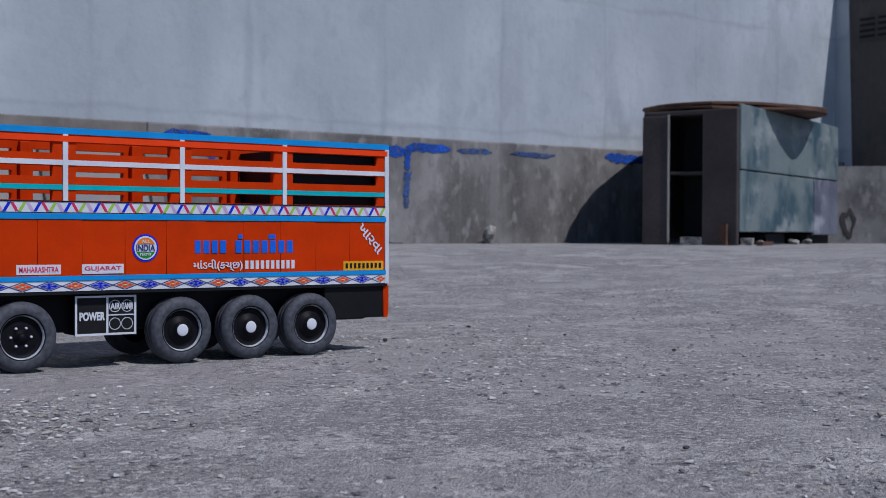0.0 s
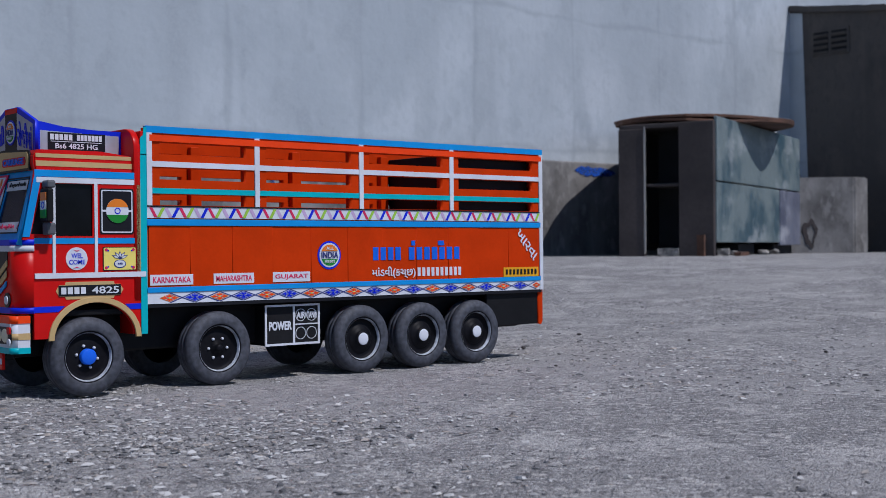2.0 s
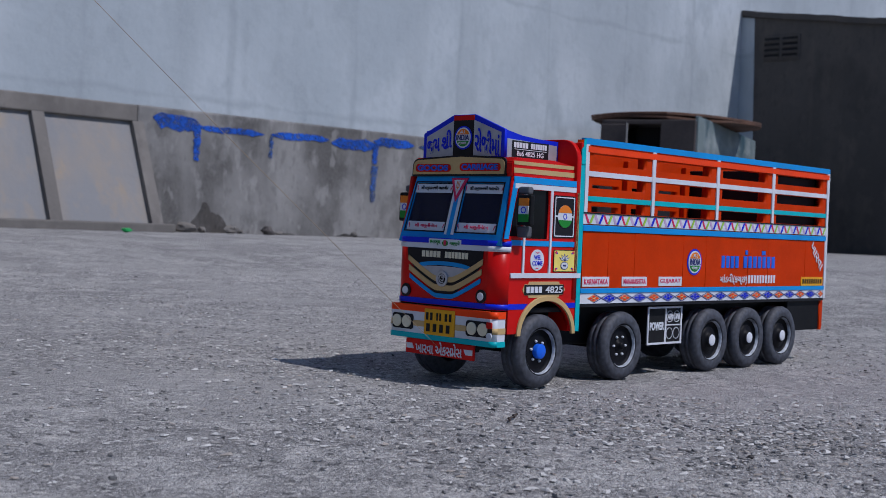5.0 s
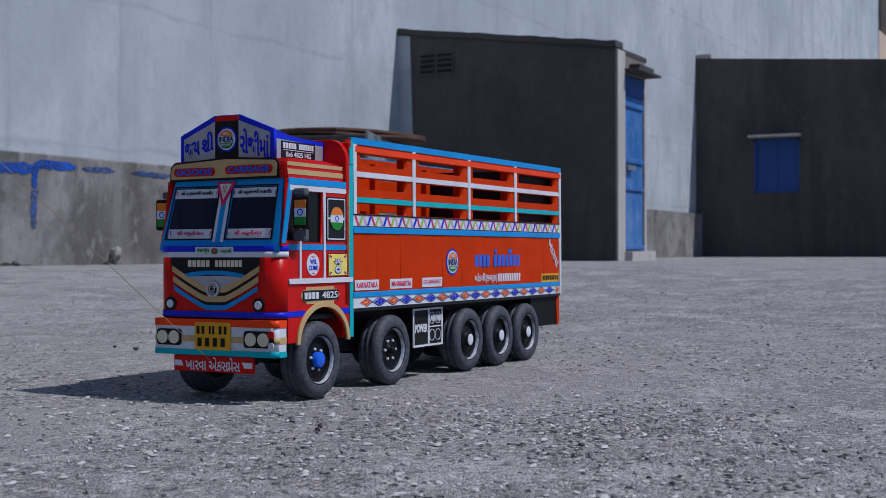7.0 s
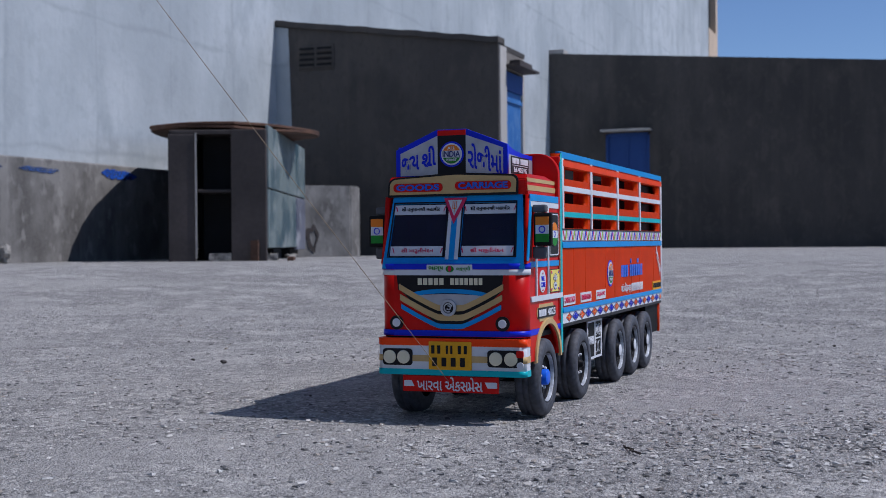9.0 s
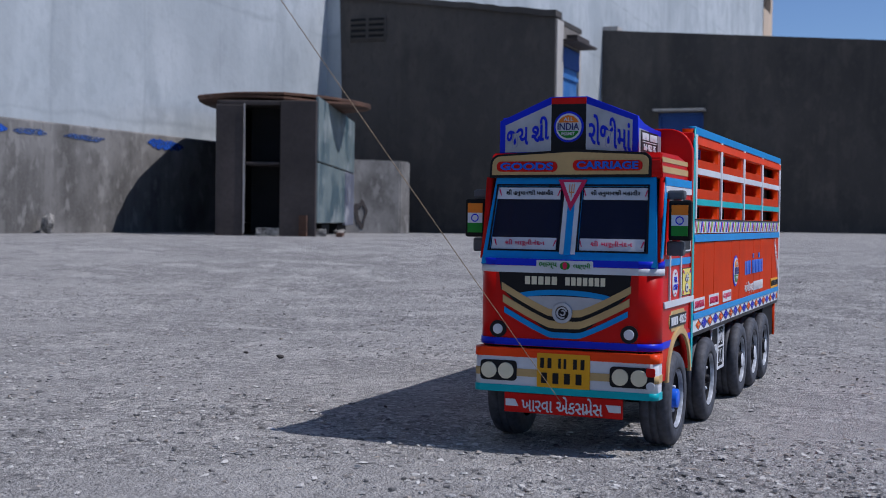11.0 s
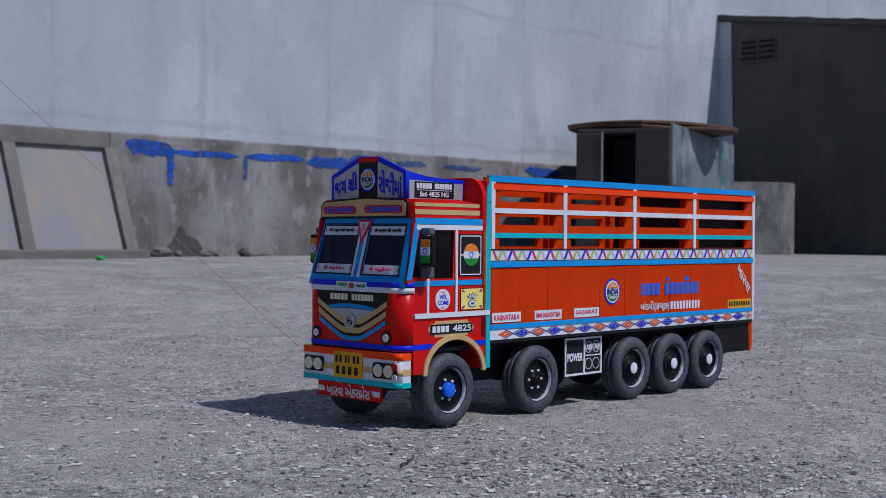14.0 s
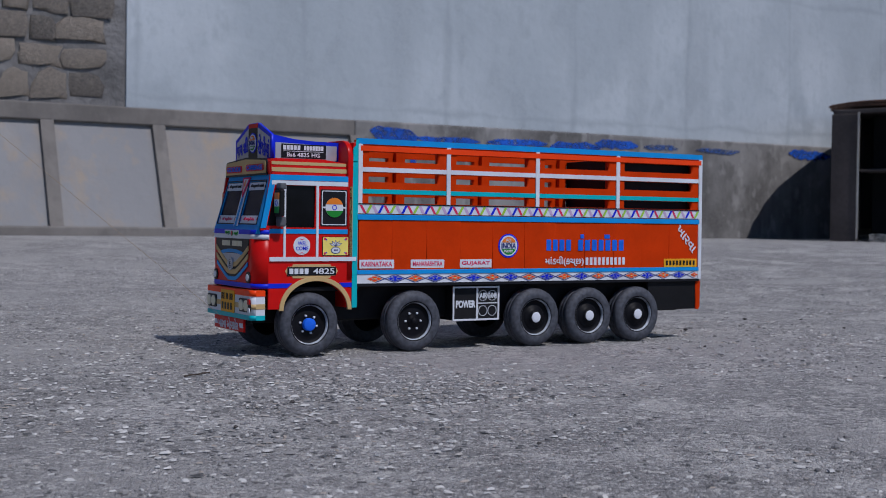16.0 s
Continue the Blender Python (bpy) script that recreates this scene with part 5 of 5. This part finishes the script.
sh("canopy", (XS + 0.2, YS0 - 0.16, 1.80), (XS + 0.84, YS0 + 0.0, 1.822), BOARD, label="thin dark canopy over the door")
sh("transom", (XS + 0.25, YS0 - 0.004, 1.60), (XS + 0.81, YS0 + 0.019, 1.775), SHUTTER, door, label="dark panel over the door")
sh("canopy_top", (XS + 0.4, YS0 - 0.1, 1.835), (XS + 0.80, YS0 + 0.02, 1.885), BOARD)
bm = bmesh.new()
rp = [(YS0, 1.955), (YW, 2.235), (YW, 2.295), (YS0, 2.0)]
a = [bm.verts.new((0.15, y - YW, z)) for y, z in rp]
b = [bm.verts.new((0.88, y - YW, z)) for y, z in rp]
bm.faces.new(a), bm.faces.new(b[::-1])
for i in range(4):
    bm.faces.new((a[i], b[i], b[(i + 1) % 4], a[(i + 1) % 4]))
bmesh.ops.recalc_face_normals(bm, faces=bm.faces)
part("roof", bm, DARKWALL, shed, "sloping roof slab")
vent = sh("vent", (XS - 0.012, 4.55, 1.84), (XS + 0.01, 4.92, 2.07), DARKWALL, label="slatted vent")
for k in range(2):
    for i in range(4):
        y0 = 4.57 + 0.18 * k
        sh("slat", (XS - 0.03, y0, 1.86 + 0.05 * i), (XS - 0.011, y0 + 0.15, 1.875 + 0.05 * i), DARKWALL, vent)
        # The gap's shade is a black strip laid between the slats.
        sh("slot", (XS - 0.016, y0, 1.878 + 0.05 * i), (XS - 0.0115, y0 + 0.15, 1.9 + 0.05 * i), VOID, vent)

bm = bmesh.new()
ml = [(YW - 0.20, 0.0), (YW - 0.001, 0.0), (YW - 0.001, 2.262), (YW - 0.13, 2.245)]
a, b = [bm.verts.new((-0.004, y - YW, z)) for y, z in ml], [bm.verts.new((0.002, y - YW, z)) for y, z in ml]
bm.faces.new(a), bm.faces.new(b[::-1])
for i in range(4):
    bm.faces.new((a[i], b[i], b[(i + 1) % 4], a[(i + 1) % 4]))
bmesh.ops.recalc_face_normals(bm, faces=bm.faces)
part("margin", bm, PLASTER, shed, "unpainted pale plaster margin")
bm = bmesh.new()
n = 26
for i in range(n + 1):
    y = YS0 - 0.03 + (YW - YS0 + 0.02) * i / n
    z = 2.012 + (2.30 - 2.012) * i / n
    d = 0.014 * noise.noise((y * 6, 2, 0)) + 0.006 * noise.noise((y * 19, 5, 0))
    for x, zz in ((-0.03, z - 0.03 + d), (-0.03, z + 0.022 + d), (0.16, z + 0.022 + d), (0.16, z - 0.03 + d)):
        bm.verts.new((x, y - YW, zz))
bm.verts.ensure_lookup_table()
for i in range(n):
    for j in range(4):
        bm.faces.new([bm.verts[q] for q in (4 * i + j, 4 * i + (j + 1) % 4, 4 * i + 4 + (j + 1) % 4, 4 * i + 4 + j)])
bm.faces.new(bm.verts[:4]), bm.faces.new(bm.verts[-4:])
bmesh.ops.recalc_face_normals(bm, faces=bm.faces)
part("roof_edge", bm, DARKWALL, shed, "uneven crumbling roof edge")

# stub of old wall before the shed
bm = bmesh.new()
foot = [(7.3, YD - 0.003), (8.3, 4.06), (8.5, 4.06), (8.5, YD - 0.003)]
a, b = [bm.verts.new((x, y, -0.02)) for x, y in foot], [bm.verts.new((x, y, 0.72)) for x, y in foot]
bm.faces.new(a[::-1]), bm.faces.new(b)
for i in range(4):
    bm.faces.new((a[i], a[(i + 1) % 4], b[(i + 1) % 4], b[i]))
bmesh.ops.bevel(bm, geom=list(bm.edges), offset=0.012, segments=2, affect="EDGES")
tagged(part("wall_stub", bm, CONCRETE), "short slanting stub of stained cement wall", "wall", kind="structure")
ring_out = [(0.055 * math.cos(t) * (1 + 0.25 * math.sin(3 * t)), 0.11 * math.sin(t) * (1 + 0.2 * math.cos(5 * t))) for t in [k * 0.2618 for k in range(24)]]
me = outline_mesh([ring_out, [(x * 0.5 + 0.008, y * 0.62) for x, y in ring_out]], 0.004)
e = Vector((1.0, 4.06 - YD, 0)).normalized()
spot = Vector((7.3, YD - 0.003, 0.27)) + e * 1.05 + Vector((e.y, -e.x, 0)) * 0.005
me.transform(Matrix(((e.x, 0, e.y, spot.x), (e.y, 0, -e.x, spot.y), (0, 1, 0, spot.z), (0, 0, 0, 1))))
tagged(placed("scribble", me, BOARD), "black scribble on the cement stub", "scribble", kind="structure")

# ---- far shed ----
X2 = 18.70
far_shed = thing("outbuilding", (X2, YW, 0), "long dark flat-topped outbuilding with one blue shuttered window", "building")
WY0, WY1, WZ0, WZ1 = 3.49, 4.21, 1.13, 1.98
loop = [(-YW, -0.05), (6.0, -0.05), (6.0, 2.62), (0.0, 2.95), (-YW, 3.34)]
me = outline_mesh([loop, rect(-WY1, -WY0, WZ0, WZ1)], 0.25)
me.transform(Matrix.Translation((0, -YW, 0)) @ FRONT)
placed("wall", me, DARKWALL, far_shed, "dark plaster wall")
def fs(name, lo, hi, mat, parent=None, label="", bevel=0.005):
    bm = block(lo, hi, bevel)
    bmesh.ops.translate(bm, verts=bm.verts, vec=(-X2, -YW, 0))
    return part(name, bm, mat, parent or far_shed, label)
win = fs("window", (X2 + 0.05, WY0 + 0.03, WZ0 + 0.03), (X2 + 0.09, WY1 - 0.03, WZ1 - 0.03), SHUTTER, label="closed blue window shutter")
for lo, hi in (((X2 + 0.01, WY0, WZ0), (X2 + 0.1, WY0 + 0.04, WZ1)), ((X2 + 0.01, WY1 - 0.04, WZ0), (X2 + 0.1, WY1, WZ1)), ((X2 + 0.01, WY0, WZ1 - 0.04), (X2 + 0.1, WY1, WZ1)), ((X2 + 0.01, WY0, WZ0), (X2 + 0.1, WY1, WZ0 + 0.04))):
    fs("window_frame", lo, hi, SHUTTER, win)
fs("meeting_rail", (X2 + 0.035, (WY0 + WY1) / 2 - 0.012, WZ0 + 0.04), (X2 + 0.049, (WY0 + WY1) / 2 + 0.012, WZ1 - 0.04), SHUTTER, win)
fs("lintel", (X2 - 0.2, WY0 - 0.04, WZ1 + 0.02), (X2 + 0.05, WY1 + 0.05, WZ1 + 0.055), PALE, label="thin pale cement lintel")
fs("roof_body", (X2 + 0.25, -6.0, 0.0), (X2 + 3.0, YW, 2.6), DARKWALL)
fs("coping", (X2 + 0.0, 4.9, 3.33), (X2 + 0.3, YW, 3.40), PALE)

# ---- end of the tall building ----
slab("pilaster", (36.5, YW - 0.02, 0.0), (38.3, YW + 0.4, 6.55), CREAMWALL, "cream painted end of the tall wall")
slab("pilaster", (37.9, YW - 0.02, 6.55), (38.3, YW + 0.4, 14.0), CREAMWALL, "cream painted end of the tall wall")
slab("window_dark", (36.5, YW + 0.15, 6.55), (37.9, YW + 0.3, 14.0), VOID, "dark stairwell window", "window")

# ---- old counter with a round board on top ----
counter = thing("old_counter", (5.85, 3.56, 0.10), "old dark counter with dented green sheet front, standing on rubble", "counter")
counter.rotation_euler.z = radians(20)
LW, DW, HT = 2.17, 0.65, 0.885
def ct(name, lo, hi, mat, parent=None, label="", bevel=0.006):
    return part(name, block(lo, hi, bevel), mat, parent or counter, label)
ct("end_board", (-0.02, 0.0, 0.0), (0.02, 0.235, HT), BOARD, label="dark board")
ct("end_board", (-0.02, 0.47, 0.0), (0.02, DW, HT - 0.03), BOARD, label="dark board")
ct("edge_strip", (-0.026, 0.459, 0.03), (-0.0205, 0.47, HT - 0.02), PALE, label="pale worn edge")
# Black sheets added behind the opening carry its inner shade as colour.
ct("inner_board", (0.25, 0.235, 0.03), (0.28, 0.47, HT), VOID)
ct("shelf", (0.0, 0.24, 0.47), (0.25, 0.465, 0.49), BOARD)
ct("back_board", (0.0, DW - 0.03, 0.05), (LW, DW, HT), BOARD)
ct("top_board", (0.0, 0.0, HT - 0.03), (LW, DW, HT), BOARD)
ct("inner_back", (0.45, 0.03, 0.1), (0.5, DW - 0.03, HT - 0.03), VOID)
ct("upper_sheet", (0.022, -0.012, 0.50), (LW, 0.012, HT + 0.03), PANELGREEN, label="weathered green upper sheet")
ct("lower_sheet", (0.022, -0.008, 0.10), (1.56, 0.012, 0.492), PANELGREEN, label="weathered green lower sheet")
ct("side_sheet", (1.57, -0.012, 0.08), (LW, 0.012, 0.492), PANELGREY, label="faded blue-grey sheet")
ct("end_board", (LW - 0.04, 0.0, 0.08), (LW, DW, HT), BOARD)
for x0, x1 in ((0.68, 1.08), (1.6, 2.14)):
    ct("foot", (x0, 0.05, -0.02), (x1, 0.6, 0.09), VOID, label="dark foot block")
for i, (x, y, r) in enumerate(((5.80, 3.93, 0.035), (5.86, 3.82, 0.03), (6.34, 3.78, 0.03), (6.85, 3.9, 0.03), (7.2, 4.05, 0.035))):
    lump("rubble_lump", (x, y), (r * 1.4, r, r * 0.6), RUBBLE, "grey rubble lump under the old counter", "rubble", i, "rubble under the counter")
def rough_block(name, at, size, turn, mat, label, category, seed):
    bm = block((-size[0] / 2, -size[1] / 2, 0), (size[0] / 2, size[1] / 2, size[2]))
    bmesh.ops.subdivide_edges(bm, edges=bm.edges, cuts=5, use_grid_fill=True)
    for v in bm.verts:
        q = v.co * 14 + Vector((seed * 5.3, 0, 0))
        v.co += 0.16 * min(size) * noise.noise_vector(q) * 0.5 + 0.10 * min(size) * noise.noise_vector(q * 3)
    ob = part(name, bm, mat)
    ob.matrix_basis = pose(at[0], at[1], rise(*at) - 0.006, 0, 0, turn)
    return tagged(ob, label, category)


rough_block("rubble_block", (5.77, 3.86), (0.09, 0.15, 0.055), 16, RUBBLE, "pale broken masonry block under the counter's open end", "rubble", 1)
rough_block("rubble_block", (5.99, 3.60), (0.09, 0.07, 0.05), 30, RUBBLE, "pale broken masonry block under the counter's corner", "rubble", 2)
rough_block("wood_splinter", (5.77, 3.61), (0.02, 0.05, 0.14), 10, PLY, "brown splintered board end standing by the counter", "wood scrap", 3)
rough_block("wood_scrap", (5.98, 3.45), (0.26, 0.04, 0.03), 24, PLY, "short brown wood offcut lying before the counter", "wood scrap", 4)
lump("white_lump", (4.95, 4.95), (0.06, 0.04, 0.07), RUBBLE, "white plaster lump at the foot of the wall", "rubble", 4)
lump("dark_stone", (3.35, 4.9), (0.05, 0.04, 0.03), PEBBLE, "dark stone at the foot of the wall", "stone", 8)
lump("plastic_scrap", (2.1, 4.45), (0.035, 0.02, 0.012), PLASTICGREEN, "crumpled bright green plastic scrap by the kerb", "scrap", 2)
def ply_sheet(seed, low, thick, drop):
    """One ply of the round board: a ragged rounded outline, warped, sagging by drop towards its end."""
    bm = bmesh.new()
    n, rim = 72, []
    for i in range(n):
        a = 2 * math.pi * i / n
        r = 1 + 0.014 * noise.noise((math.cos(a) * 2, math.sin(a) * 2, seed)) + 0.012 * noise.noise((math.cos(a) * 11, math.sin(a) * 11, seed + 3))
        bx, by = math.cos(a), math.sin(a)
        if by > 0:
            by = max(0.0, 1 - abs(bx) ** 2.7) ** 0.4
        else:
            by = -max(0.0, 1 - abs(bx + 0.08) ** 1.5) ** 0.8
        rim.append((0.95 * r * bx, 0.60 * r * by))
    warp = lambda x, y: low + 0.016 * noise.noise((x * 1.4, y * 1.4, seed)) - drop * max(0.0, x - 0.2) ** 2
    rings = [[bm.verts.new((x * q, y * q, z + warp(x, y))) for x, y in rim] for q, z in ((0.45, 0.0), (0.99, 0.0), (1.0, 0.004), (1.0, thick - 0.004), (0.99, thick), (0.45, thick))]
    for p, q in zip(rings, rings[1:]):
        for i in range(n):
            bm.faces.new((p[i], p[(i + 1) % n], q[(i + 1) % n], q[i]))
    bm.faces.new(rings[0][::-1]), bm.faces.new(rings[-1])
    return bm


top = thing("round_board", (6.76, 4.265, 1.03), "rounded weathered brown plywood board lying tilted on the counter", "table top")
top.rotation_euler = (radians(1.0), radians(-1.2), radians(20))
part("upper_ply", ply_sheet(1, 0.021, 0.022, 0.0), PLY, top)
part("lower_ply", ply_sheet(6, 0.0, 0.019, 0.03), PLY, top, "split lower ply")

# ---- stones of the rubble wall ----
mesh_pool = []
for k in range(10):
    bm = bmesh.new()
    bmesh.ops.create_cube(bm, size=1)
    bmesh.ops.subdivide_edges(bm, edges=bm.edges, cuts=1, use_grid_fill=True)
    for v in bm.verts:
        q = v.co.normalized() * 0.62
        v.co = v.co.lerp(q, 0.3) * (1 + 0.55 * noise.noise(v.co * 2.3 + Vector((k * 3.3, 0, 0))))
    for f in bm.faces:
        f.smooth = True
    me = bpy.data.meshes.new("stone")
    bm.to_mesh(me)
    bm.free()
    me.materials.append(STONEWALL)
    mesh_pool.append(me)
z = 0.86
while z < 2.4:
    h = 0.115 + 0.06 * rnd.random()
    x = 1.08 - 0.06 * rnd.random()
    while x > -1.9:
        wd = 0.12 + 0.16 * rnd.random() ** 1.3
        ob = new("stone", rnd.choice(mesh_pool))
        ob.parent = stone
        tall = h * (0.88 + 0.26 * rnd.random())
        ob.location = (x - wd / 2, YW + 0.013 + 0.006 * rnd.random(), z + h / 2 + 0.025 * (rnd.random() - 0.5))
        ob.scale = (wd * (1.02 + 0.08 * rnd.random()), 0.025 + 0.02 * rnd.random(), tall)
        ob.rotation_euler.y = radians(7 * (rnd.random() - 0.5))
        x -= wd + 0.02 + 0.03 * rnd.random()
    z += h + 0.028
